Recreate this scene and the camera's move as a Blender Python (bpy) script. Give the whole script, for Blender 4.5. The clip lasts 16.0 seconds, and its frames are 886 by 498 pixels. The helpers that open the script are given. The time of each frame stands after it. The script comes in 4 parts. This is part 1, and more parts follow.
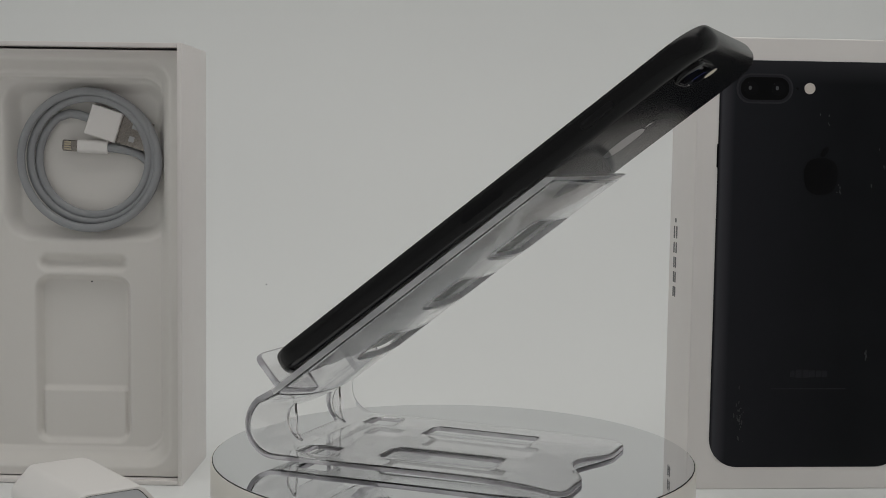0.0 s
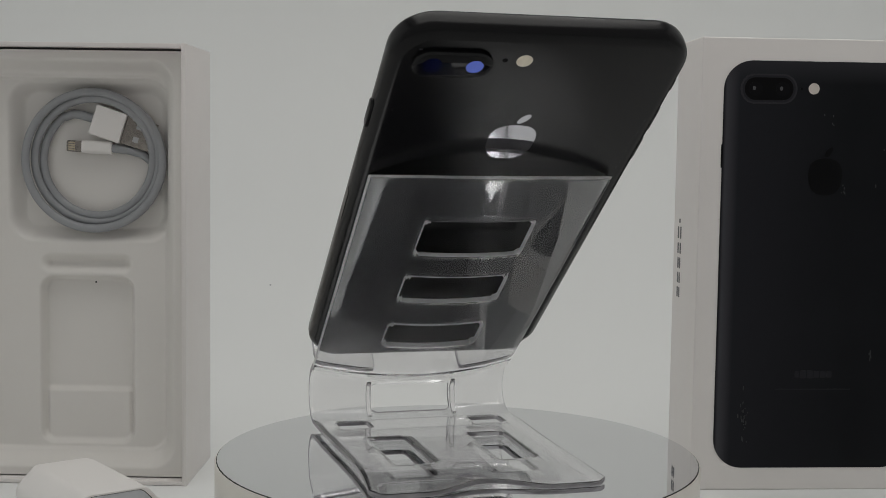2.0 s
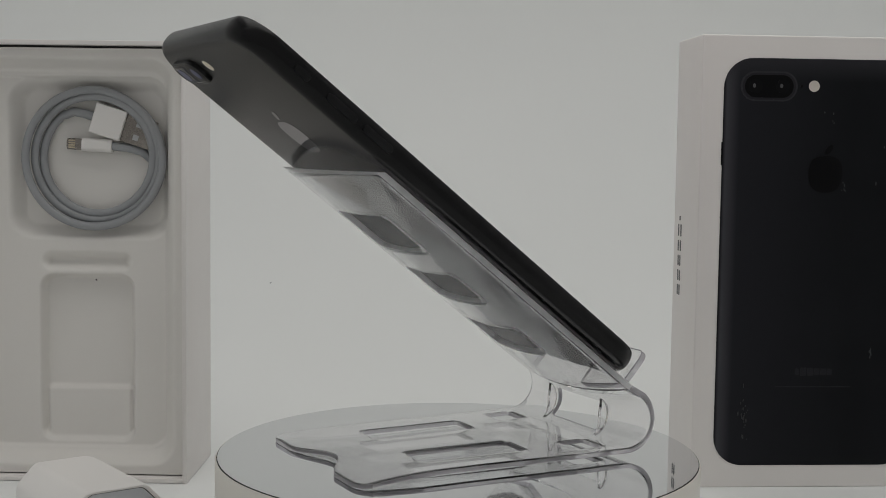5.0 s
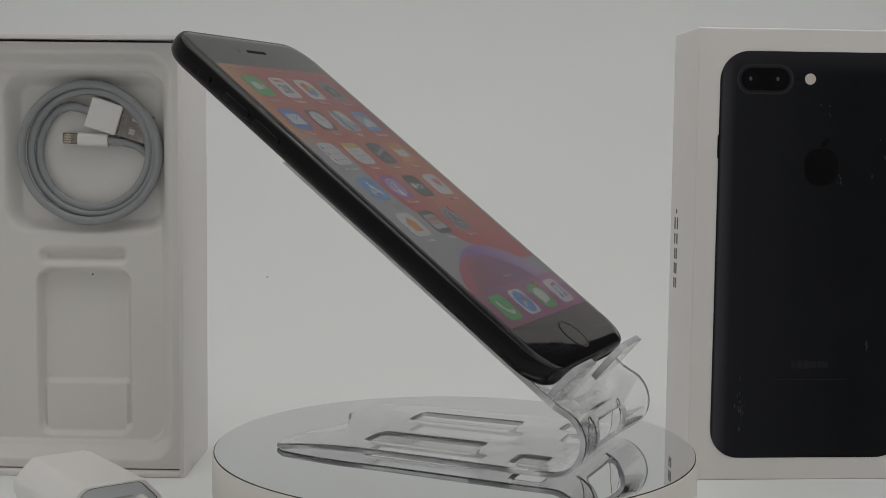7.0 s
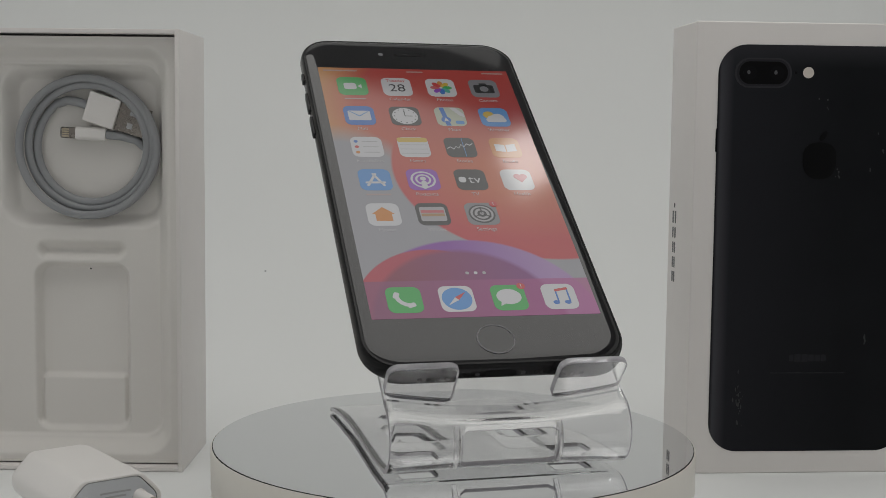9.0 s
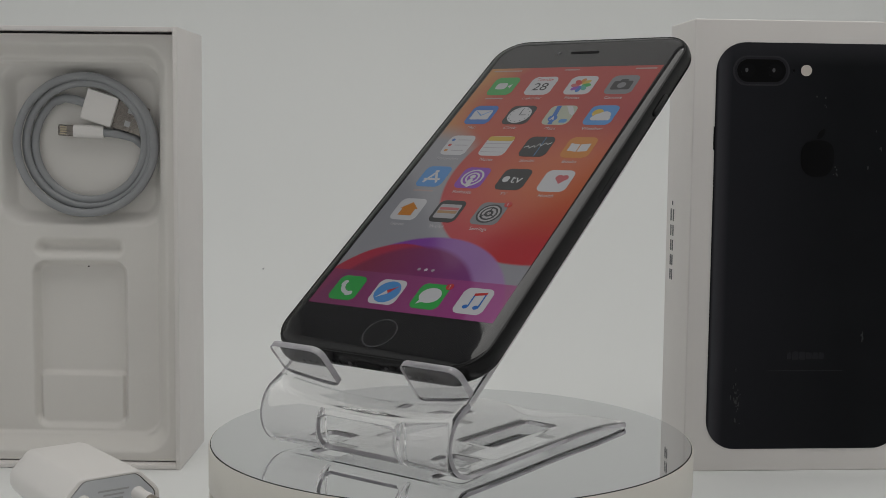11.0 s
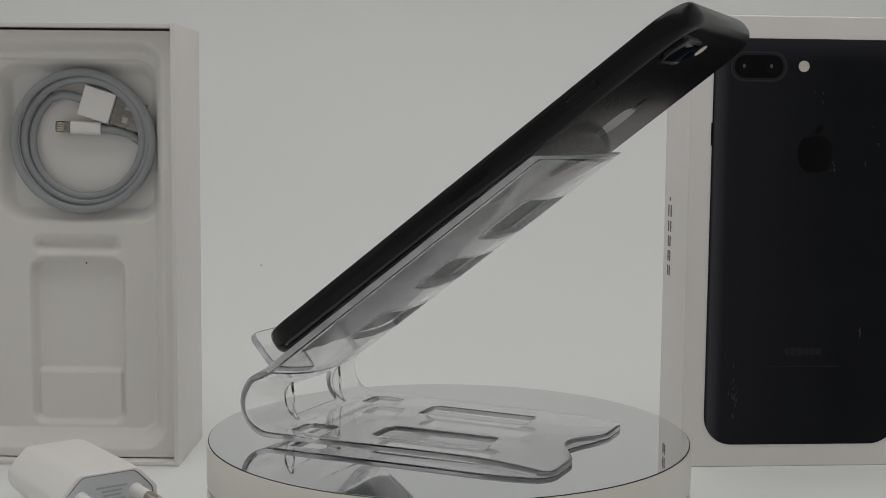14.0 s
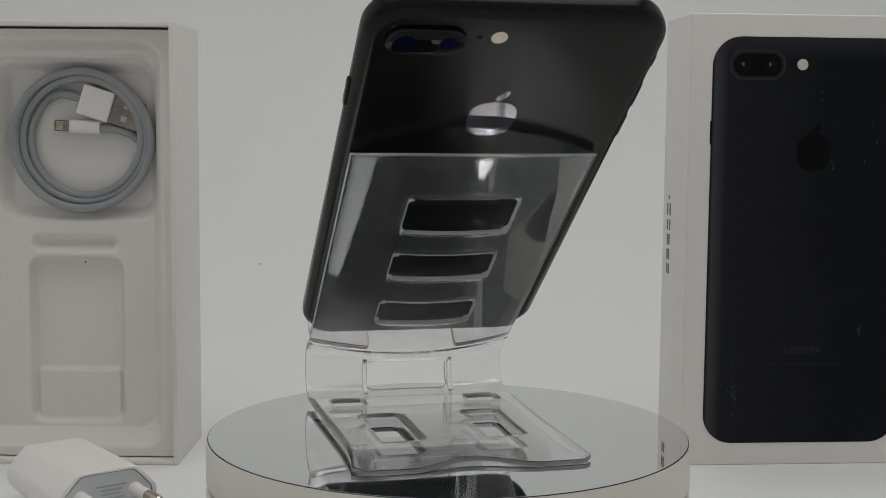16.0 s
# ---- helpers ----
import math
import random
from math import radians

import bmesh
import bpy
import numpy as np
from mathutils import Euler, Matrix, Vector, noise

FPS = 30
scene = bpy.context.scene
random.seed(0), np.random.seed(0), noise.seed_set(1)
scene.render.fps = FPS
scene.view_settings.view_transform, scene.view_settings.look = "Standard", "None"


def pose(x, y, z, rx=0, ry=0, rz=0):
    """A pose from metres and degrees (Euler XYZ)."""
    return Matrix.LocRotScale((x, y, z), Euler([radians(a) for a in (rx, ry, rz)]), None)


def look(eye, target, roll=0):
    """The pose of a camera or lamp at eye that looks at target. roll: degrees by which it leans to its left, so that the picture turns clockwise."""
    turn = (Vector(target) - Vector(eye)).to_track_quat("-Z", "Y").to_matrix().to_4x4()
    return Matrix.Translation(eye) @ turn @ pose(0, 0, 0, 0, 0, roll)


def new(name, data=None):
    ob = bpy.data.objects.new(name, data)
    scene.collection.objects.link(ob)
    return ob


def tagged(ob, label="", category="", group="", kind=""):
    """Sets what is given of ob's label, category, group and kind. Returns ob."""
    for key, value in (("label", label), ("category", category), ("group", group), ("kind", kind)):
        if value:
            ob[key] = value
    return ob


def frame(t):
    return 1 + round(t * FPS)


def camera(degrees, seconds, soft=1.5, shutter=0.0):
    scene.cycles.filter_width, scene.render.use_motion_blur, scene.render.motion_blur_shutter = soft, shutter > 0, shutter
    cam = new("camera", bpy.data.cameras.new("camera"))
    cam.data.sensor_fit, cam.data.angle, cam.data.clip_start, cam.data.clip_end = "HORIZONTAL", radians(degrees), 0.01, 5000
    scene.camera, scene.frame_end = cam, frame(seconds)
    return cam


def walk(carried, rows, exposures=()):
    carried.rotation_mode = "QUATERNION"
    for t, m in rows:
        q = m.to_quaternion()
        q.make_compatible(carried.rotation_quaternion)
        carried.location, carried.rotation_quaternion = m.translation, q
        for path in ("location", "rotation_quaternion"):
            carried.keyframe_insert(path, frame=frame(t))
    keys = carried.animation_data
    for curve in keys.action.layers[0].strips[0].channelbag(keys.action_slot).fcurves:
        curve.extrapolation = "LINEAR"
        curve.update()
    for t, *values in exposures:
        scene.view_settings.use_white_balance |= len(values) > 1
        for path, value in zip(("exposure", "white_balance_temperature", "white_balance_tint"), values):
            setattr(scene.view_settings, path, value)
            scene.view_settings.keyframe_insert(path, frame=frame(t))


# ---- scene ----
# camera: on a tripod in front of the table, with a slow settling tilt
cam = camera(38.15, 16.0, soft=0.8)
EYE = (0.0, -0.3925, 0.1325)


def aim(pan, tilt, lean):
    """The camera's pose at EYE: degrees to the right, degrees down, lean to its left."""
    a, b = radians(pan), radians(tilt)
    way = Vector((math.sin(a) * math.cos(b), math.cos(a) * math.cos(b), -math.sin(b)))
    return look(EYE, Vector(EYE) + way, lean)


AIMS = [(0.0, -0.595, 4.569, 0.812), (0.5, -0.631, 4.562, 0.812), (1.0, -0.689, 4.552, 0.81), (1.5, -0.737, 4.55, 0.80),
        (2.0, -0.771, 4.552, 0.79), (2.5, -0.792, 4.55, 0.785), (3.0, -0.817, 4.545, 0.785), (3.5, -0.84, 4.547, 0.79),
        (4.0, -0.835, 4.568, 0.785), (6.5, -0.646, 4.859, 0.68), (7.0, -0.622, 4.937, 0.64), (7.5, -0.598, 5.008, 0.61),
        (8.0, -0.567, 5.095, 0.60), (8.5, -0.548, 5.16, 0.597), (9.0, -0.536, 5.206, 0.592), (11.5, -0.422, 5.328, 0.59),
        (12.0, -0.407, 5.36, 0.56), (12.5, -0.397, 5.388, 0.53), (13.0, -0.388, 5.407, 0.53), (13.5, -0.368, 5.434, 0.54),
        (14.0, -0.346, 5.472, 0.545), (14.5, -0.334, 5.505, 0.535), (15.0, -0.32, 5.518, 0.525), (15.5, -0.308, 5.524, 0.51),
        (16.0, -0.3, 5.535, 0.495)]
walk(cam, [(t, aim(p, d, l)) for t, p, d, l in AIMS])

# light: a white photo tent with two LED panels in its roof, and the dim room outside it
scene.view_settings.exposure = 0.0
world = bpy.data.worlds.new("room")
scene.world = world
world.use_nodes = True
world.node_tree.nodes["Background"].inputs["Color"].default_value = (1.0, 0.99, 0.97, 1)
world.node_tree.nodes["Background"].inputs["Strength"].default_value = 0.30


def area_lamp(name, m, sx, sy, watts, colour):
    data = bpy.data.lights.new(name, "AREA")
    data.shape, data.size, data.size_y, data.energy, data.color = "RECTANGLE", sx, sy, watts, colour
    ob = new(name, data)
    ob.matrix_world = m
    return ob


area_lamp("led_panel_light", look((0.015, -0.04, 0.755), (0.015, -0.039, 0.0)), 0.70, 0.60, 2.25, (1.0, 0.985, 0.95))
area_lamp("rear_led_panel_light", look((-0.08, 0.45, 0.755), (-0.08, 0.451, 0.0)), 0.54, 0.22, 0.16, (1.0, 0.985, 0.95))
area_lamp("led_spot_light", look((0.190, 0.232, 0.742), (0.10, 0.15, 0.0)), 0.046, 0.040, 0.036, (1.0, 0.99, 0.97))

# ---------------------------------------------------------------- materials


def mix_rgb(nt, fac, a, b):
    n = nt.nodes.new("ShaderNodeMix")
    n.data_type = "RGBA"
    if isinstance(fac, (int, float)):
        n.inputs[0].default_value = fac
    else:
        nt.links.new(fac, n.inputs[0])
    for socket, v in ((n.inputs[6], a), (n.inputs[7], b)):
        if isinstance(v, (tuple, list)):
            socket.default_value = (*v[:3], 1)
        else:
            nt.links.new(v, socket)
    return n.outputs[2]


def noise_out(nt, scale, detail=4.0, rough=0.55, stretch=(1, 1, 1)):
    tc = nt.nodes.new("ShaderNodeTexCoord")
    mp = nt.nodes.new("ShaderNodeMapping")
    mp.inputs["Scale"].default_value = stretch
    nt.links.new(tc.outputs["Object"], mp.inputs["Vector"])
    n = nt.nodes.new("ShaderNodeTexNoise")
    n.inputs["Scale"].default_value, n.inputs["Detail"].default_value, n.inputs["Roughness"].default_value = scale, detail, rough
    nt.links.new(mp.outputs["Vector"], n.inputs["Vector"])
    return n.outputs["Fac"]


def ramp(nt, fac, lo, hi, a=0.0, b=1.0):
    n = nt.nodes.new("ShaderNodeMapRange")
    n.inputs["From Min"].default_value, n.inputs["From Max"].default_value = lo, hi
    n.inputs["To Min"].default_value, n.inputs["To Max"].default_value = a, b
    nt.links.new(fac, n.inputs["Value"])
    return n.outputs["Result"]


def material(name, colour, rough=0.5, metal=0.0, colour2=None, grain=900.0, patch=25.0, bump=0.0, rough_var=0.0,
             emit=None, emit_strength=0.0, transmission=0.0, ior=1.5, specular=0.5, coat=0.0):
    m = bpy.data.materials.new(name)
    m.use_nodes = True
    nt = m.node_tree
    b = nt.nodes["Principled BSDF"]
    b.inputs["Base Color"].default_value = (*colour, 1)
    b.inputs["Roughness"].default_value, b.inputs["Metallic"].default_value = rough, metal
    b.inputs["IOR"].default_value, b.inputs["Transmission Weight"].default_value = ior, transmission
    b.inputs["Specular IOR Level"].default_value = specular
    b.inputs["Coat Weight"].default_value = coat
    if colour2:
        fine = ramp(nt, noise_out(nt, grain), 0.3, 0.7)
        wide = ramp(nt, noise_out(nt, patch), 0.3, 0.75)
        mid = tuple((p + q) / 2 for p, q in zip(colour, colour2))
        c = mix_rgb(nt, wide, mix_rgb(nt, fine, colour, mid), colour2)
        nt.links.new(c, b.inputs["Base Color"])
    if rough_var:
        r = ramp(nt, noise_out(nt, patch * 3), 0.3, 0.75, rough - rough_var, rough + rough_var)
        nt.links.new(r, b.inputs["Roughness"])
    if bump:
        bm_ = nt.nodes.new("ShaderNodeBump")
        bm_.inputs["Strength"].default_value, bm_.inputs["Distance"].default_value = bump, 0.0002
        nt.links.new(noise_out(nt, grain), bm_.inputs["Height"])
        nt.links.new(bm_.outputs["Normal"], b.inputs["Normal"])
    if emit:
        b.inputs["Emission Color"].default_value = (*emit, 1)
        b.inputs["Emission Strength"].default_value = emit_strength
    return m


paper = material("tent_fabric", (0.80, 0.812, 0.805), 0.75, colour2=(0.78, 0.792, 0.787), grain=1500, patch=5, bump=0.06)
cloth = material("tent_wall", (0.84, 0.845, 0.845), 0.85, colour2=(0.81, 0.815, 0.82), grain=1200, patch=6, bump=0.1)
roof_cloth = material("tent_roof", (0.46, 0.46, 0.465), 0.85, colour2=(0.42, 0.42, 0.43), grain=1200, patch=6, bump=0.1)
card = material("white_card", (0.785, 0.755, 0.735), 0.5, colour2=(0.755, 0.727, 0.71), grain=2500, patch=30, bump=0.05, rough_var=0.06)
card_edge = material("card_edge", (0.70, 0.69, 0.67), 0.7, colour2=(0.62, 0.61, 0.59), grain=3000, patch=60)
pulp = material("moulded_tray", (0.76, 0.74, 0.71), 0.62, colour2=(0.72, 0.70, 0.67), grain=3500, patch=18, bump=0.08)
white_plastic = material("white_plastic", (0.80, 0.78, 0.76), 0.38, colour2=(0.785, 0.765, 0.745), grain=1800, patch=12)
grey_plastic = material("grey_plastic", (0.60, 0.62, 0.645), 0.42, colour2=(0.56, 0.58, 0.61), grain=1500, patch=50, bump=0.03)
print_grey = material("print_grey", (0.40, 0.41, 0.42), 0.5)
cable_rubber = material("cable_rubber", (0.315, 0.325, 0.335), 0.34, colour2=(0.285, 0.295, 0.31), grain=2500, patch=60, bump=0.02)
steel = material("plated_steel", (0.30, 0.275, 0.25), 0.28, 1.0, colour2=(0.24, 0.22, 0.20), grain=1500, patch=120, rough_var=0.08)
nickel = material("nickel_pin", (0.60, 0.56, 0.50), 0.2, 1.0, rough_var=0.05)
gold = material("gold_contact", (0.55, 0.48, 0.36), 0.3, 1.0)
dark_hole = material("dark_hole", (0.006, 0.006, 0.007), 0.7, specular=0.15)
cream = material("cream_plastic", (0.74, 0.715, 0.66), 0.35, colour2=(0.71, 0.685, 0.63), grain=2000, patch=30, bump=0.03, rough_var=0.05)
dark_rim = material("dark_rim", (0.03, 0.03, 0.03), 0.6, specular=0.2)
mirror = material("mirror_plate", (0.79, 0.80, 0.81), 0.03, 1.0, colour2=(0.77, 0.78, 0.79), grain=900, patch=20)
black_anod = material("black_anodised", (0.0020, 0.0020, 0.0026), 0.25, 0.0, colour2=(0.0028, 0.0028, 0.0036), grain=5000, patch=40, rough_var=0.012, specular=0.22)
key_black = material("key_black", (0.0022, 0.0022, 0.003), 0.3, 0.0, rough_var=0.03, patch=60, specular=0.24)
black_gloss = material("black_gloss", (0.003, 0.003, 0.004), 0.06, 0.0, rough_var=0.02, patch=60, specular=0.16)
black_glass = material("black_cover_glass", (0.008, 0.008, 0.009), 0.05, 0.0, rough_var=0.02, patch=40)
mirror_black = material("polished_mark", (0.19, 0.19, 0.20), 0.06, 1.0)
lens_blue = material("lens_coating", (0.045, 0.065, 0.23), 0.06, 1.0)
flash_mat = material("flash_diffuser", (0.85, 0.78, 0.64), 0.35, colour2=(0.75, 0.68, 0.55), grain=4000, patch=900)
port_grey = material("port_metal", (0.09, 0.09, 0.095), 0.35, 0.8)


def hazy(name, colour, rough, haze, haze_colour, ior=1.49, wear_sheen_run=(1, 1, 2.5), scrape_run=(1, 3, 1), scraped=0.13):
    """Clear plastic with a little white haze in it."""
    m = material(name, colour, rough, transmission=1.0, ior=ior)
    nt = m.node_tree
    b, out = nt.nodes["Principled BSDF"], nt.nodes["Material Output"]
    d, t = nt.nodes.new("ShaderNodeBsdfDiffuse"), nt.nodes.new("ShaderNodeBsdfTranslucent")
    d.inputs["Color"].default_value = t.inputs["Color"].default_value = (*haze_colour, 1)
    both, mixed = nt.nodes.new("ShaderNodeMixShader"), nt.nodes.new("ShaderNodeMixShader")
    nt.links.new(d.outputs[0], both.inputs[1])
    nt.links.new(t.outputs[0], both.inputs[2])
    # patchy pale haze: wear, and on the back plate painted reflection streaks
    wear_sheen = ramp(nt, noise_out(nt, 70, 4.0, 0.6, wear_sheen_run), 0.40, 0.72, haze, haze * 1.5 + 0.012)
    scrapes = ramp(nt, noise_out(nt, 45, 4.0, 0.62, scrape_run), 0.66, 0.74, 0.0, scraped)
    most = nt.nodes.new("ShaderNodeMath")
    most.operation = "MAXIMUM"
    nt.links.new(wear_sheen, most.inputs[0])
    nt.links.new(scrapes, most.inputs[1])
    nt.links.new(most.outputs[0], mixed.inputs[0])
    nt.links.new(b.outputs[0], mixed.inputs[1])
    nt.links.new(both.outputs[0], mixed.inputs[2])
    nt.links.new(mixed.outputs[0], out.inputs["Surface"])
    return m


acrylic = hazy("clear_acrylic", (0.985, 0.98, 0.985), 0.008, 0.014, (0.88, 0.87, 0.90), 1.49)
# the back plate's lengthwise haze streaks are painted in for its reflections
acrylic_plate = hazy("sheen_streaked_acrylic", (0.985, 0.98, 0.985), 0.008, 0.046, (0.86, 0.88, 0.94), 1.49, (0.10, 4.5, 0.10), (3.0, 0.4, 3.0), 0.0)
acrylic_foot = hazy("scratched_acrylic", (0.985, 0.98, 0.985), 0.012, 0.016, (0.90, 0.89, 0.92), 1.44)
acrylic_edge = hazy("acrylic_edge", (0.95, 0.94, 0.97), 0.06, 0.34, (0.93, 0.91, 0.96), 1.40)
foot_edge = hazy("acrylic_foot_edge", (0.97, 0.96, 0.985), 0.05, 0.36, (0.95, 0.93, 0.97), 1.22)
# back plate rims whitened in colour to imitate edge-lit acrylic
slot_edge = hazy("whitened_slot_edge", (0.97, 0.965, 0.98), 0.05, 0.82, (0.97, 0.965, 0.98), 1.45)
ink_edge = material("printed_charcoal", (0.026, 0.026, 0.031), 0.45, colour2=(0.032, 0.032, 0.037), grain=2500, patch=25, specular=0.15)
ink_mid = material("printed_dark_charcoal", (0.016, 0.016, 0.020), 0.45, colour2=(0.019, 0.019, 0.023), grain=2500, patch=25, specular=0.13)
ink_dark = material("printed_deep_black", (0.0028, 0.0028, 0.0034), 0.45, specular=0.08)
ink_deep = material("printed_lens_black", (0.0045, 0.0045, 0.0055), 0.45, specular=0.08)
ink_grey = material("printed_grey", (0.07, 0.07, 0.075), 0.4)
ink_white = material("printed_flash", (0.62, 0.57, 0.52), 0.4)


def printed_phone_ink():
    """Printed black that lightens softly towards the drawn phone's long edge and top."""
    m = material("printed_black", (0.012, 0.013, 0.016), 0.45, bump=0.02, grain=2500, rough_var=0.08, patch=25, specular=0.10)
    nt = m.node_tree
    tc, sep = nt.nodes.new("ShaderNodeTexCoord"), nt.nodes.new("ShaderNodeSeparateXYZ")
    nt.links.new(tc.outputs["Object"], sep.inputs[0])
    fine = mix_rgb(nt, ramp(nt, noise_out(nt, 40), 0.3, 0.7), (0.0045, 0.0052, 0.0066), (0.0070, 0.0078, 0.0096))
    c = mix_rgb(nt, ramp(nt, sep.outputs[0], 0.0600, 0.0120), fine, (0.0150, 0.0155, 0.0195))
    c = mix_rgb(nt, ramp(nt, sep.outputs[0], 0.0150, 0.0102), c, (0.052, 0.052, 0.060))
    c = mix_rgb(nt, ramp(nt, sep.outputs[2], 0.1585, 0.1665, 0.0, 0.8), c, (0.030, 0.030, 0.035))
    c = mix_rgb(nt, ramp(nt, sep.outputs[0], 0.0098, 0.0088), c, (0.010, 0.010, 0.013))
    nt.links.new(c, nt.nodes["Principled BSDF"].inputs["Base Color"])
    return m


text_ink = material("text_ink", (0.10, 0.10, 0.105), 0.5)
scuff = material("scuff_mark", (0.040, 0.045, 0.047), 0.6, colour2=(0.018, 0.019, 0.020), grain=4000, patch=700)

# ---------------------------------------------------------------- mesh tools


def part(name, bm, mat, parent=None, label="", smooth=True):
    me = bpy.data.meshes.new(name)
    bm.normal_update()
    bm.to_mesh(me)
    bm.free()
    if smooth:
        for p in me.polygons:
            p.use_smooth = True
        me.set_sharp_from_angle(angle=radians(38))
    for m in (mat if isinstance(mat, (list, tuple)) else (mat,)):
        me.materials.append(m)
    ob = new(name, me)
    if parent:
        ob.parent = parent
    if label:
        tagged(ob, label)
    return ob


def thing(name, m=None, **tags):
    ob = new(name)
    ob.empty_display_size = 0.02
    if m is not None:
        ob.matrix_world = m
    return tagged(ob, **tags)


def rounded(w, h, r, n=8, cx=0.0, cy=0.0):
    """A rounded rectangle's outline, counter-clockwise."""
    pts = []
    for k, (sx, sy) in enumerate(((1, 1), (-1, 1), (-1, -1), (1, -1))):
        for i in range(n + 1):
            a = radians(90 * k + 90 * i / n)
            pts.append((cx + sx * (w / 2 - r) + r * math.cos(a), cy + sy * (h / 2 - r) + r * math.sin(a)))
    return pts


def ellipse(w, h, n=28, cx=0.0, cy=0.0):
    return [(cx + w / 2 * math.cos(2 * math.pi * i / n), cy + h / 2 * math.sin(2 * math.pi * i / n)) for i in range(n)]


def loft(rings, close=True, bm=None, wrap=False):
    """Skin a stack of rings (lists of 3D points, all of one length)."""
    bm = bm or bmesh.new()
    vs = [[bm.verts.new(p) for p in ring] for ring in rings]
    n = len(vs[0])
    pairs = list(zip(vs, vs[1:])) + ([(vs[-1], vs[0])] if wrap else [])
    for a, b in pairs:
        for i in range(n):
            bm.faces.new((a[i], a[(i + 1) % n], b[(i + 1) % n], b[i]))
    if close and not wrap:
        bm.faces.new(list(reversed(vs[0])))
        bm.faces.new(vs[-1])
    return bm


def slab(outline, z0, z1, ease=0.0, m=None, bm=None):
    """An outline raised from z0 to z1, its upper edge eased."""
    cx = sum(p[0] for p in outline) / len(outline)
    cy = sum(p[1] for p in outline) / len(outline)

    def ring(z, inset):
        out = []
        for x, y in outline:
            d = math.hypot(x - cx, y - cy) or 1
            k = 1 - inset / d
            out.append((cx + (x - cx) * k, cy + (y - cy) * k, z))
        return out
    rings = [ring(z0, 0)]
    if ease:
        rings += [ring(z1 - ease, 0), ring(z1 - ease * 0.3, ease * 0.3), ring(z1, ease)]
    else:
        rings += [ring(z1, 0)]
    made = loft(rings)
    if m is not None:
        made.transform(m)
    if bm is None:
        return made
    tmp = bpy.data.meshes.new("tmp")
    made.to_mesh(tmp)
    made.free()
    bm.from_mesh(tmp)
    bpy.data.meshes.remove(tmp)
    return bm


def box(x0, x1, y0, y1, z0, z1, bevel=0.0, seg=2):
    bm = bmesh.new()
    bmesh.ops.create_cube(bm, size=1)
    for v in bm.verts:
        v.co = Vector(((x0 + x1) / 2 + v.co.x * (x1 - x0), (y0 + y1) / 2 + v.co.y * (y1 - y0), (z0 + z1) / 2 + v.co.z * (z1 - z0)))
    if bevel:
        bmesh.ops.bevel(bm, geom=bm.edges[:], offset=bevel, segments=seg, affect="EDGES", profile=0.6)
    return bm


def lathe(profile, n=96):
    """A solid of revolution about z from (radius, height) pairs."""
    return loft([[(r * math.cos(2 * math.pi * i / n), r * math.sin(2 * math.pi * i / n), z) for i in range(n)] for r, z in profile])


def tube(path, r, n=12):
    """A round cable along a list of points."""
    rings = []
    pts = [Vector(p) for p in path]
    up = Vector((0, 1, 0))
    for i, p in enumerate(pts):
        d = (pts[min(i + 1, len(pts) - 1)] - pts[max(i - 1, 0)]).normalized()
        a = d.cross(up).normalized()
        b = d.cross(a).normalized()
        rings.append([p + r * (a * math.cos(2 * math.pi * k / n) + b * math.sin(2 * math.pi * k / n)) for k in range(n)])
    return loft(rings)


# ---------------------------------------------------------------- setting: the photo tent
def build_backdrop():
    prof = [(-1.1, 0.0), (-0.6, 0.0), (-0.2, 0.0), (0.1, 0.0), (0.18, 0.0)]
    prof += [(0.22 + 0.38 * math.sin(radians(a)), 0.235 - 0.235 * math.cos(radians(a))) for a in range(0, 91, 3)]
    prof += [(0.60, 0.45), (0.60, 0.76)]
    xs = [-0.56 + 1.12 * i / 24 for i in range(25)]
    bm = bmesh.new()
    vs = [[bm.verts.new((x, y, z)) for x in xs] for y, z in prof]
    for a, b in zip(vs, vs[1:]):
        for i in range(len(xs) - 1):
            bm.faces.new((a[i], a[i + 1], b[i + 1], b[i]))
    r = bmesh.ops.extrude_face_region(bm, geom=bm.faces[:])
    for v in [g for g in r["geom"] if isinstance(g, bmesh.types.BMVert)]:
        v.co += Vector((0, 0.004 if v.co.z > 0.1 else 0, -0.004))
    bmesh.ops.recalc_face_normals(bm, faces=bm.faces[:])
    ob = part("backdrop", bm, paper)
    tagged(ob, "seamless white sweep of matt fabric under and behind everything", "backdrop", kind="structure")
    part("speck", slab(ellipse(0.0012, 0.0016), 0, 0.0004, m=pose(-0.1231, 0.4351, 0.0413, 23)), print_grey, ob, "tiny grey speck on the fabric")
    for name, x in (("wall_west", -0.565), ("wall_east", 0.565)):
        w = part(name, box(x - 0.004, x + 0.004, -0.30, 0.60, 0.0005, 0.76), cloth)
        tagged(w, "white fabric side wall of the photo tent", "wall", kind="structure")
    c = part("ceiling", box(-0.57, 0.57, -0.30, 0.605, 0.761, 0.769), roof_cloth)
    tagged(c, "pale grey fabric roof of the photo tent", "ceiling", kind="structure")


# ---------------------------------------------------------------- turntable
TOP = 0.0377          # height of the mirror over the table
RADIUS = 0.0740


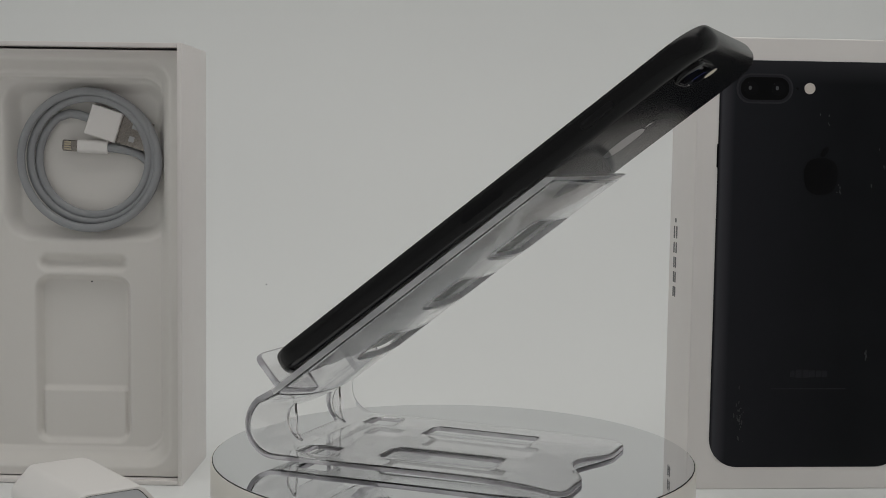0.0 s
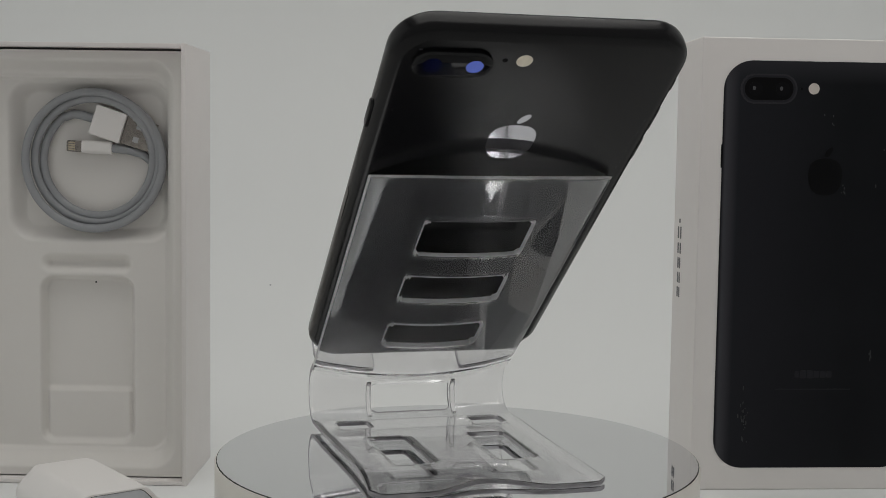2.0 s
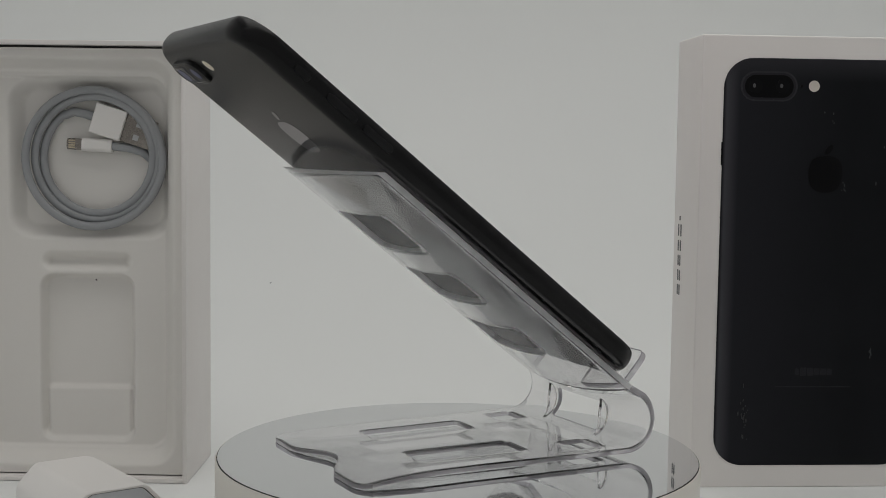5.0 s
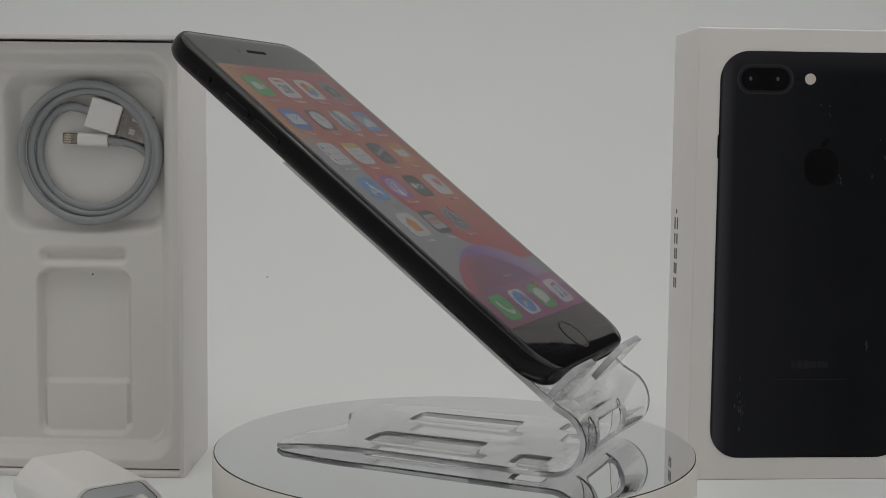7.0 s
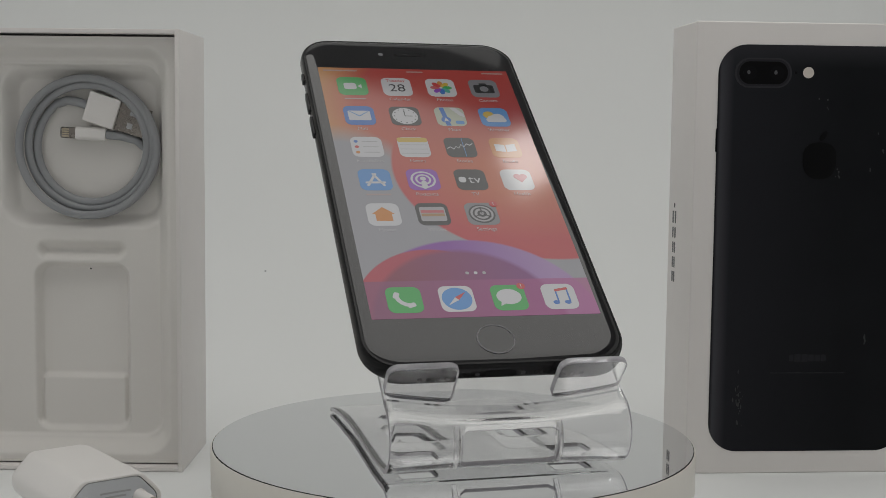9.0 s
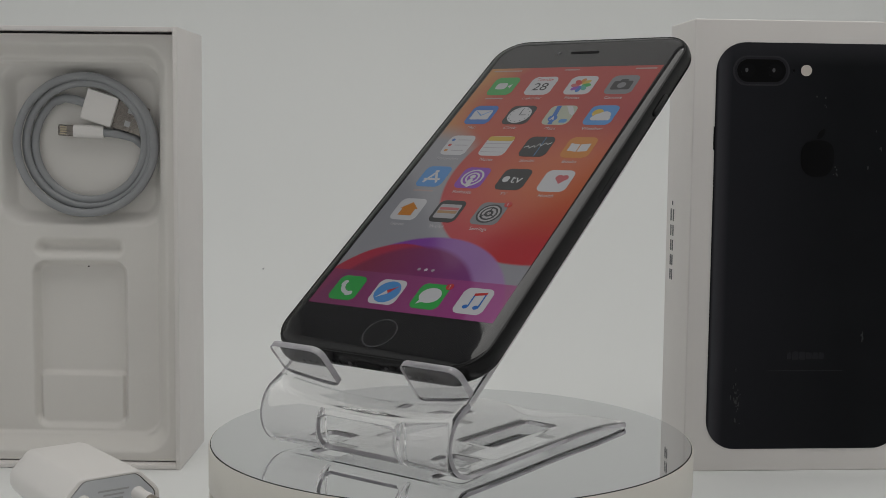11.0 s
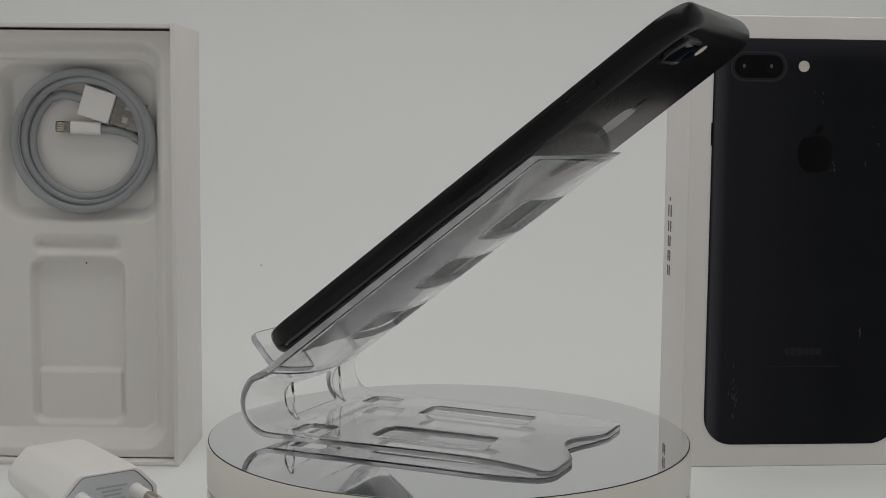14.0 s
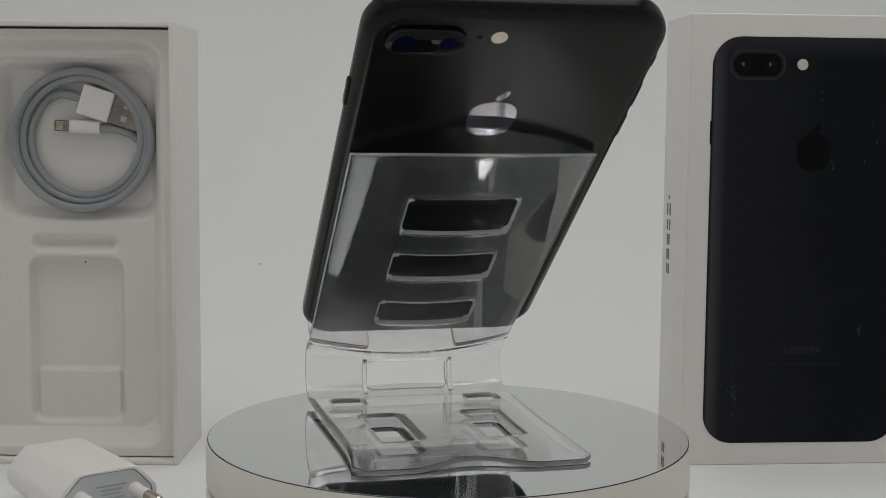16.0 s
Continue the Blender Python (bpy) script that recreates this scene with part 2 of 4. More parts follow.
def build_turntable():
    t = thing("turntable", pose(0, 0, 0), label="round cream plastic turntable with a mirror top on the table", category="turntable")
    base = lathe([(0.066, 0.0), (0.0735, 0.0015), (0.0744, 0.004), (0.0744, 0.0215), (0.0738, 0.0226), (0.070, 0.0228)])
    part("base", base, cream, t, "cream plastic drum")
    part("gap_ring", lathe([(0.0715, 0.0226), (0.0715, 0.0242)]), dark_rim, t, "dark gap under the platter")
    platter = thing("platter")
    platter.parent = t
    part("platter_body", lathe([(0.070, 0.0240), (0.0738, 0.0242), (0.0744, 0.0250), (0.0744, 0.0371), (0.0742, 0.0374), (0.0735, 0.0374)]), cream, platter, "cream rotating platter")
    part("mirror_rim", lathe([(0.0738, 0.0372), (0.07395, 0.0373), (0.07395, 0.0375), (0.0738, 0.0376)]), dark_rim, platter, "thin dark edge of the mirror")
    part("mirror_plate", lathe([(0.0737, 0.0368), (0.0737, TOP)]), mirror, platter, "polished mirror disc")
    return t, platter


# ---------------------------------------------------------------- smartphone
TILT = radians(37.67)
FOOT = Vector((-0.03993, -0.00206, 0.0250))      # the phone's lower back edge, from the turntable's centre
PH = Matrix.Translation(FOOT + 0.00015 * Vector((-math.sin(TILT), 0, math.cos(TILT)))) @ Matrix(((0, math.cos(TILT), -math.sin(TILT), 0), (-1, 0, 0, 0), (0, math.sin(TILT), math.cos(TILT), 0), (0, 0, 0, 1)))
PW, PL, PT = 0.0779, 0.1582, 0.0073


def phone_ring(w, inset):
    r = 0.0112 - inset
    return [(x, y + PL / 2, w) for x, y in rounded(PW - 2 * inset, PL - 2 * inset, max(r, 0.002), 10)]


def on_phone(name, bm, mat, parent, label=""):
    bm.transform(PH)
    return part(name, bm, mat, parent, label)


PANEL_GLOW = 128.0     # raised to shine through an added dark tint that passes about three thousandths


def screen_material(name, colour, strength=PANEL_GLOW):
    m = material(name, (0.01, 0.01, 0.01), 0.3, emit=colour, emit_strength=strength, specular=0.0)
    return glazed(m)


def glazed(m):
    """Cover glass over a lit display, with an added dark tint: it dims the picture the more, the more slantwise it is
    seen.
    """
    b = m.node_tree.nodes["Principled BSDF"]
    b.inputs["Coat Weight"].default_value, b.inputs["Coat Roughness"].default_value = 1.0, 0.085
    b.inputs["Coat IOR"].default_value = 1.5
    # tint added to stand in for the panel's own dimming at a slant
    b.inputs["Coat Tint"].default_value = (0.006, 0.006, 0.006, 1)
    return m


def wallpaper_material():
    """Lit display with soft curved bands: orange above, lilac grey at the side, red and magenta below."""
    m = bpy.data.materials.new("display_wallpaper")
    m.use_nodes = True
    nt = m.node_tree
    b = nt.nodes["Principled BSDF"]
    b.inputs["Base Color"].default_value = (0.01, 0.01, 0.01, 1)
    b.inputs["Roughness"].default_value = 0.06
    uv = nt.nodes.new("ShaderNodeUVMap")
    sep = nt.nodes.new("ShaderNodeSeparateXYZ")
    nt.links.new(uv.outputs["UV"], sep.inputs[0])
    x, y = sep.outputs[0], sep.outputs[1]

    def op(kind, a, c, d=None):
        n = nt.nodes.new("ShaderNodeMath")
        n.operation = kind
        for i, v in enumerate((a, c, d)):
            if v is None:
                continue
            if isinstance(v, (int, float)):
                n.inputs[i].default_value = v
            else:
                nt.links.new(v, n.inputs[i])
        return n.outputs[0]

    def disc(cx, cy, rx, ry, soft):
        """1 inside an ellipse, 0 outside."""
        dx = op("DIVIDE", op("SUBTRACT", x, cx), rx)
        dy = op("DIVIDE", op("SUBTRACT", y, cy), ry)
        d = op("SQRT", op("ADD", op("MULTIPLY", dx, dx), op("MULTIPLY", dy, dy)), 0.0)
        return ramp(nt, d, 1.0 - soft, 1.0 + soft, 1.0, 0.0)
    # x: 0..1 across, y: 0..1.78 up
    grey = (0.42, 0.42, 0.455)
    orange = mix_rgb(nt, ramp(nt, x, 0.1, 1.0), (0.72, 0.13, 0.05), (0.50, 0.035, 0.05))
    orange = mix_rgb(nt, ramp(nt, y, 1.25, 1.75), orange, (0.62, 0.06, 0.045))
    c = mix_rgb(nt, disc(1.02, 1.46, 0.97, 0.66, 0.10), (0.76, 0.34, 0.09), orange)
    c = mix_rgb(nt, disc(0.02, 0.56, 0.42, 0.68, 0.10), c, grey)
    c = mix_rgb(nt, ramp(nt, y, 0.62, 0.50), c, grey)
    warm = mix_rgb(nt, ramp(nt, y, 0.80, 1.30), (0.66, 0.04, 0.055), orange)
    warm = mix_rgb(nt, disc(0.86, 0.93, 0.42, 0.30, 0.55), warm, (0.74, 0.17, 0.06))
    c = mix_rgb(nt, disc(0.93, 0.95, 0.68, 0.61, 0.010), c, warm)
    c = mix_rgb(nt, disc(0.48, -0.05, 0.535, 0.523, 0.012), c, mix_rgb(nt, ramp(nt, x, 0.40, 0.85), (0.30, 0.06, 0.46), (0.50, 0.30, 0.60)))
    c = mix_rgb(nt, disc(0.31, -0.05, 0.39, 0.465, 0.008), c, mix_rgb(nt, ramp(nt, x, 0.0, 0.4), (0.58, 0.05, 0.09), (0.52, 0.03, 0.10)))
    c = mix_rgb(nt, disc(0.43, -0.05, 0.425, 0.455, 0.03), c, mix_rgb(nt, ramp(nt, x, 0.15, 0.75), (0.30, 0.03, 0.09), (0.26, 0.04, 0.26)))
    dock_tint = mix_rgb(nt, ramp(nt, x, 0.0, 1.0), (0.26, 0.07, 0.20), (0.56, 0.07, 0.32))
    c = mix_rgb(nt, ramp(nt, y, 0.222, 0.219), c, mix_rgb(nt, 0.72, c, dock_tint))
    nt.links.new(c, b.inputs["Emission Color"])
    b.inputs["Emission Strength"].default_value = PANEL_GLOW
    b.inputs["Specular IOR Level"].default_value = 0.0
    return glazed(m)


def build_phone():
    ph = thing("smartphone", label="matt black smartphone with lit home screen, leaning on a clear stand", category="smartphone")
    r = 0.0034
    rings = [phone_ring(r * (1 - math.cos(radians(90 * i / 8))), r * (1 - math.sin(radians(90 * i / 8)))) for i in range(9)]
    rings += [phone_ring(PT - r + 0.0002 + (r - 0.0004) * math.sin(radians(90 * i / 8)), r * (1 - math.cos(radians(90 * i / 8))) * 0.30) for i in range(1, 9)]
    body = on_phone("body", loft(rings), black_anod, ph, "matt black metal shell")
    # cover glass with a rounded edge
    on_phone("glass_gasket", loft([phone_ring(PT - 0.0012, 0.0008), phone_ring(PT - 0.00022, 0.0008)]), dark_rim, ph, "thin dark seam round the glass")
    g = [phone_ring(PT + dz, inset) for dz, inset in ((-0.0009, 0.00105), (-0.00050, 0.00105), (-0.00027, 0.0013), (-0.00002, 0.0019), (0.00016, 0.0027), (0.00029, 0.0036), (0.00033, 0.0045))]
    on_phone("cover_glass", loft(g), black_glass, ph, "glossy black front glass")
    zf = PT + 0.00037
    # display with its wallpaper
    disp = bmesh.new()
    lay = disp.loops.layers.uv.new("UVMap")
    w, h = 0.0684, 0.1218
    y0 = 0.0182
    f = disp.faces.new([disp.verts.new(p) for p in ((-w / 2, y0, zf), (w / 2, y0, zf), (w / 2, y0 + h, zf), (-w / 2, y0 + h, zf))])
    for loop, uvc in zip(f.loops, ((0, 0), (1, 0), (1, h / w), (0, h / w))):
        loop[lay].uv = uvc
    ex = bmesh.ops.extrude_face_region(disp, geom=[f])
    for v in [e for e in ex["geom"] if isinstance(e, bmesh.types.BMVert)]:
        v.co.z -= 0.0001
    bmesh.ops.recalc_face_normals(disp, faces=disp.faces[:])
    display = on_phone("display", disp, wallpaper_material(), ph, "lit home screen with an orange and red wallpaper")
    build_icons(display, zf)
    # home key, earpiece, front camera
    ring = loft([[(x, y, z) for x, y in ellipse(d, d, 40, 0, 0.0093)] for d, z in ((0.0112, zf), (0.0112, zf + 0.00012), (0.0104, zf + 0.00012), (0.0104, zf - 0.0001))], close=False)
    on_phone("home_key_ring", ring, port_grey, ph, "thin dark metal ring")
    on_phone("home_key", slab(ellipse(0.0103, 0.0103, 40, 0, 0.0093), zf - 0.0002, zf + 0.00003), black_glass, ph, "round black home key")
    on_phone("earpiece", slab(rounded(0.0112, 0.0013, 0.0006, 5, 0, 0.1487), zf - 0.0002, zf + 0.00004), dark_hole, ph, "narrow earpiece slot")
    on_phone("front_camera", slab(ellipse(0.0018, 0.0018, 20, -0.0105, 0.1487), zf - 0.0002, zf + 0.00004), port_grey, ph, "tiny front camera")
    # side keys
    for name, y, ln, sx in (("volume_key", 0.1240, 0.0105, -1), ("volume_key", 0.1110, 0.0105, -1), ("mute_switch", 0.1380, 0.0052, -1), ("power_key", 0.1230, 0.0105, 1)):
        k = slab(rounded(ln, 0.0022, 0.001, 5), -0.0008, 0.00055, 0.0002)
        k.transform(Matrix.Translation((sx * PW / 2, y, 0.0037)) @ (pose(0, 0, 0, 90, 0, 90) if sx > 0 else pose(0, 0, 0, 90, 0, -90)))
        on_phone(name, k, key_black, ph)
    on_phone("sim_tray", slab(rounded(0.0145, 0.0020, 0.0009, 5), -0.0006, 0.00006, m=Matrix.Translation((PW / 2, 0.083, 0.0037)) @ pose(0, 0, 0, 90, 0, 90)), black_gloss, ph)
    # lower end: socket, screws, holes
    down = Matrix.Translation((0, 0, 0.0037)) @ pose(0, 0, 0, 90)
    on_phone("charging_socket", slab(rounded(0.0090, 0.0026, 0.0012, 6), -0.0004, 0.0001, m=down), dark_hole, ph, "small dark socket")
    for x in (-0.0067, 0.0067):
        on_phone("screw", slab(ellipse(0.0014, 0.0014, 14, x, 0), -0.0004, 0.00012, m=down), port_grey, ph)
    for k in range(6):
        for s in (-1, 1):
            on_phone("speaker_hole", slab(ellipse(0.0014, 0.0014, 12, s * (0.0105 + 0.0026 * k), 0), -0.0004, 0.0001, m=down), dark_hole, ph)
    # back: raised camera, flash, microphone, polished mark; the back looks down w
    back = pose(0, 0, 0, 180)           # x stays, y and z turn over

    def behind(outline, z0, z1, ease=0.0):
        return slab([(x, -y) for x, y in outline][::-1], z0, z1, ease, m=back)
    bump = on_phone("camera_bump", behind(rounded(0.0203, 0.0093, 0.0046, 10, 0.0233, 0.1472), -0.0004, 0.0011, 0.0005), black_anod, ph, "raised pill-shaped camera surround")
    on_phone("camera_window", behind(rounded(0.0184, 0.0074, 0.00365, 10, 0.0233, 0.1472), 0.0005, 0.00118, 0.0001), black_gloss, bump, "black lens window")
    for x, d in ((0.0285, 0.0050), (0.0178, 0.0044)):
        on_phone("lens", behind(ellipse(d, d, 28, x, 0.1472), 0.001, 0.00123), lens_blue, bump, "blue-coated lens")
    on_phone("flash", behind(ellipse(0.0042, 0.0042, 26, 0.0052, 0.1486), -0.0003, 0.00008, 0.00004), flash_mat, ph, "round cream flash")
    on_phone("microphone_hole", behind(ellipse(0.0014, 0.0014, 14, 0.0102, 0.1486), -0.0003, 0.00006), dark_hole, ph)
    mark = behind(round_mark(0.0138, 0.0142, 0.0, 0.1165), -0.0003, 0.00005)
    on_phone("polished_mark", mark, mirror_black, ph, "polished emblem, a plain rounded shape")
    on_phone("polished_leaf", behind([(x * 0.8 - y * 0.6 - 0.0012, x * 0.6 + y * 0.8 + 0.1262) for x, y in ellipse(0.0022, 0.0046, 20)], -0.0003, 0.00005), mirror_black, ph)
    # worn scratches along the edge
    rng = random.Random(5)
    for k in range(11):
        y = rng.uniform(0.100, 0.128)
        on_phone("scratch", behind(ellipse(rng.uniform(0.00015, 0.0003), rng.uniform(0.0002, 0.0007), 8, -0.0347 + rng.uniform(-0.0004, 0.0006), y), -0.0002, 0.00003), port_grey, ph)
    for k in range(7):
        y = 0.1515 if k < 2 else rng.uniform(0.080, 0.130)
        x = 0.0322 - 0.0004 * k if k < 2 else 0.0349 + rng.uniform(-0.0003, 0.0003)
        d = 0.0006 if k < 2 else 0.00025
        on_phone("scratch", behind(ellipse(d, d * rng.uniform(1.0, 2.5), 8, x, y), -0.0002, 0.00003), port_grey, ph)
    for k in range(9):
        x, y = rng.uniform(0.003, 0.013), rng.gauss(0.1434, 0.0011)
        d = rng.uniform(0.00015, 0.00035)
        on_phone("dust_speck", behind(ellipse(d * 0.8, d, 8, x, y), -0.0002, 0.00003), scuff, ph)
    return ph


def round_mark(w, h, cx, cy, n=40):
    """A plain rounded emblem: a broad-shouldered oval."""
    out = []
    for i in range(n):
        a = 2 * math.pi * i / n
        c, s = math.cos(a), math.sin(a)
        k = (abs(c) ** 2.6 + abs(s) ** 2.6) ** (-1 / 2.6)
        taper = 1 - 0.10 * (0.5 - 0.5 * s)
        out.append((cx + w / 2 * k * c * taper, cy + h / 2 * k * s))
    return out


def text_mesh(body, size):
    cu = bpy.data.curves.new("text", "FONT")
    cu.body, cu.size, cu.align_x, cu.align_y = body, size, "CENTER", "CENTER"
    cu.extrude = 0.00001
    ob = bpy.data.objects.new("text", cu)
    me = bpy.data.meshes.new_from_object(ob)
    bm = bmesh.new()
    bm.from_mesh(me)
    bpy.data.objects.remove(ob)
    bpy.data.curves.remove(cu)
    bpy.data.meshes.remove(me)
    return bm


def build_icons(display, zf):
    S = {k: screen_material("lit_" + k, v) for k, v in {
        "white": (0.80, 0.80, 0.82), "green": (0.05, 0.50, 0.10), "blue": (0.03, 0.20, 0.66), "sky": (0.10, 0.36, 0.80),
        "black": (0.015, 0.015, 0.018), "grey": (0.28, 0.28, 0.30), "purple": (0.34, 0.07, 0.58), "red": (0.72, 0.05, 0.05),
        "orange": (0.80, 0.30, 0.04), "yellow": (0.80, 0.55, 0.06), "brown": (0.52, 0.30, 0.12), "teal": (0.10, 0.50, 0.40),
        "coral": (0.70, 0.14, 0.16), "map": (0.62, 0.66, 0.52), "pale": (0.52, 0.50, 0.52)}.items()}
    S["caption"] = screen_material("lit_caption", (0.56, 0.42, 0.40))
    S["label"] = screen_material("lit_label", (0.66, 0.64, 0.65))
    z = zf + 0.00003
    cols = (-0.0235, -0.0079, 0.0079, 0.0235)
    rows = (0.1292, 0.1126, 0.0958, 0.0792, 0.0626)
    dock = 0.0256
    sz = 0.0104

    def icon(name, c, r, colour):
        return on_phone(name, slab(rounded(sz, sz, 0.0023, 6, c, r), z - 0.00003, z), S[colour], display), c, r

    def bit(ic, outline, colour, lift=1):
        ob, cx, cy = ic
        on_phone("glyph", slab([(cx + x, cy + y) for x, y in outline], z, z + 0.00002 * lift), S[colour], ob)

    def word(text, c, r, size=0.0021, colour="label", parent=None, dz=0.00003):
        bm = text_mesh(text, size)
        bm.transform(Matrix.Translation((c, r, z + dz)))
        on_phone("caption", bm, S[colour], parent or display)

    def bar(c, r, w):
        on_phone("caption", slab(rounded(w, 0.0007, 0.0003, 3, c, r), z - 0.00002, z), S["caption"], display)

    def poly(*p):
        return [(x / 1000, y / 1000) for x, y in p]
    E = ellipse
    R = rounded
    i = icon("app_icon", cols[0], rows[0], "green")
    bit(i, R(0.0044, 0.0036, 0.001, 4, -0.0008, 0), "white")
    bit(i, poly((1.7, 0), (3.2, 1.2), (3.2, -1.2)), "white")
    bar(cols[0], rows[0] - 0.0072, 0.0075)
    i = icon("app_icon", cols[1], rows[0], "white")
    word("28", cols[1], rows[0] - 0.0008, 0.0060, "black", i[0], 0.00002)
    word("Tuesday", cols[1], rows[0] + 0.0036, 0.0020, "red", i[0], 0.00002)
    word("Calendar", cols[1], rows[0] - 0.0072)
    i = icon("app_icon", cols[2], rows[0], "white")
    for k, cl in enumerate(("orange", "yellow", "green", "teal", "blue", "purple", "coral", "red")):
        a = 2 * math.pi * k / 8
        bit(i, [(0.0022 * math.sin(a) + x * math.cos(a) + y * math.sin(a), 0.0022 * math.cos(a) - x * math.sin(a) + y * math.cos(a)) for x, y in E(0.0020, 0.0034, 16)], cl, 1 + k * 0.3)
    word("Photos", cols[2], rows[0] - 0.0072)
    i = icon("app_icon", cols[3], rows[0], "grey")
    bit(i, R(0.0072, 0.0048, 0.0008, 4, 0, -0.0003), "black")
    bit(i, R(0.0028, 0.0014, 0.0004, 3, 0, 0.0024), "black")
    bit(i, E(0.0032, 0.0032, 20, 0, -0.0003), "grey", 2)
    word("Camera", cols[3], rows[0] - 0.0072)
    i = icon("app_icon", cols[0], rows[1], "blue")
    bit(i, R(0.0076, 0.0052, 0.0006, 3), "white")
    bit(i, poly((-3.4, 2.3), (0, -0.6), (3.4, 2.3), (3.0, 2.3), (0, -0.1), (-3.0, 2.3)), "sky", 2)
    word("Mail", cols[0], rows[1] - 0.0072)
    i = icon("app_icon", cols[1], rows[1], "black")
    bit(i, E(0.0088, 0.0088, 36), "white")
    bit(i, poly((-0.15, -0.2), (0.15, -0.2), (0.15, 3.0), (-0.15, 3.0)), "black", 2)
    bit(i, poly((-0.2, -0.15), (2.6, -0.15), (2.6, 0.15), (-0.2, 0.15)), "black", 2)
    for k in range(12):
        a = 2 * math.pi * k / 12
        bit(i, E(0.00045, 0.00045, 8, 0.0037 * math.sin(a), 0.0037 * math.cos(a)), "black", 2)
    word("Clock", cols[1], rows[1] - 0.0072)
    i = icon("app_icon", cols[2], rows[1], "map")
    bit(i, poly((-3.2, 5.0), (-1.6, 5.0), (-0.6, -5.0), (-2.2, -5.0)), "blue")
    bit(i, poly((0.4, 5.0), (2.6, 5.0), (5.0, 1.4), (5.0, -0.4), (3.4, 0.6)), "white")
    bit(i, E(0.0034, 0.0034, 20, -0.0018, -0.0018), "blue", 2)
    bit(i, poly((-1.8, -0.6), (-0.9, -2.9), (-1.8, -2.3), (-2.7, -2.9)), "white", 3)
    bit(i, R(0.0030, 0.0018, 0.0007, 4, 0.0028, -0.0032), "sky", 2)
    word("Maps", cols[2], rows[1] - 0.0072)
    i = icon("app_icon", cols[3], rows[1], "sky")
    bit(i, E(0.0040, 0.0040, 22, -0.0018, 0.0012), "yellow")
    bit(i, E(0.0036, 0.0032, 20, -0.0008, -0.0008), "white", 2)
    bit(i, E(0.0048, 0.0044, 22, 0.0012, -0.0003), "white", 2.5)
    bit(i, R(0.0072, 0.0024, 0.0011, 5, 0.0004, -0.0016), "white", 3)
    word("Weather", cols[3], rows[1] - 0.0072)
    i = icon("app_icon", cols[0], rows[2], "white")
    for k, cl in enumerate(("blue", "red", "orange")):
        bit(i, E(0.0014, 0.0014, 12, -0.0034, 0.0028 - 0.0028 * k), cl)
        bit(i, R(0.0052, 0.0003, 0.0001, 2, 0.0012, 0.0028 - 0.0028 * k), "pale")
    word("Reminders", cols[0], rows[2] - 0.0072)
    i = icon("app_icon", cols[1], rows[2], "white")
    bit(i, R(0.0102, 0.0024, 0.0009, 4, 0, 0.0038), "yellow")
    for k in range(3):
        bit(i, R(0.0092, 0.0002, 0.00008, 2, 0, 0.0012 - 0.0022 * k), "pale")
    word("Notes", cols[1], rows[2] - 0.0072)
    i = icon("app_icon", cols[2], rows[2], "black")
    zig = [(-4.6, -0.6), (-3.4, 0.3), (-2.4, -0.9), (-1.4, 0.6), (-0.6, -0.4), (0.4, 1.6), (1.2, 0.2), (2.4, 2.0), (3.4, 1.2), (4.6, 2.2)]
    for (xa, ya), (xb, yb) in zip(zig, zig[1:]):
        bit(i, poly((xa, ya - 0.2), (xb, yb - 0.2), (xb, yb + 0.2), (xa, ya + 0.2)), "white")
    bit(i, poly((1.1, -4.8), (1.3, -4.8), (1.3, 4.8), (1.1, 4.8)), "sky", 0.5)
    word("Stocks", cols[2], rows[2] - 0.0072)
    i = icon("app_icon", cols[3], rows[2], "orange")
    bit(i, poly((-3.6, 2.0), (-0.2, 1.5), (-0.2, -2.2), (-3.6, -1.7)), "white")
    bit(i, poly((0.2, 1.5), (3.6, 2.0), (3.6, -1.7), (0.2, -2.2)), "white")
    word("Books", cols[3], rows[2] - 0.0072)
    i = icon("app_icon", cols[0], rows[3], "sky")
    for a, ox, oy, ln in ((-28, -0.0011, 0.0, 0.0070), (28, 0.0011, 0.0, 0.0070), (90, 0.0, -0.0014, 0.0066)):
        m2 = Matrix.Rotation(radians(a), 2)
        bit(i, [((m2 @ Vector(p)).x + ox, (m2 @ Vector(p)).y + oy) for p in R(0.0009, ln, 0.0004, 3)], "white")
    bar(cols[0], rows[3] - 0.0072, 0.0080)
    i = icon("app_icon", cols[1], rows[3], "purple")
    bit(i, E(0.0082, 0.0082, 32), "white")
    bit(i, E(0.0068, 0.0068, 32), "purple", 2)
    bit(i, E(0.0052, 0.0052, 28), "white", 3)
    bit(i, E(0.0038, 0.0038, 24), "purple", 4)
    bit(i, E(0.0020, 0.0020, 18, 0, 0.0004), "white", 5)
    bit(i, R(0.0018, 0.0038, 0.0008, 4, 0, -0.0026), "white", 5)
    word("Podcasts", cols[1], rows[3] - 0.0072)
    i = icon("app_icon", cols[2], rows[3], "black")
    bit(i, round_mark(0.0026, 0.0028, -0.0028, 0), "white")
    word("tv", cols[2] + 0.0012, rows[3], 0.0054, "white", i[0], 0.00002)
    word("TV", cols[2], rows[3] - 0.0072)
    i = icon("app_icon", cols[3], rows[3], "white")
    bit(i, E(0.0026, 0.0026, 18, 0.0004, 0.0016), "coral")
    bit(i, E(0.0026, 0.0026, 18, 0.0024, 0.0016), "coral", 1.3)
    bit(i, poly((-0.75, 1.1), (1.4, -1.4), (3.55, 1.1)), "coral", 1.6)
    word("Health", cols[3], rows[3] - 0.0072)
    i = icon("app_icon", cols[0], rows[4], "white")
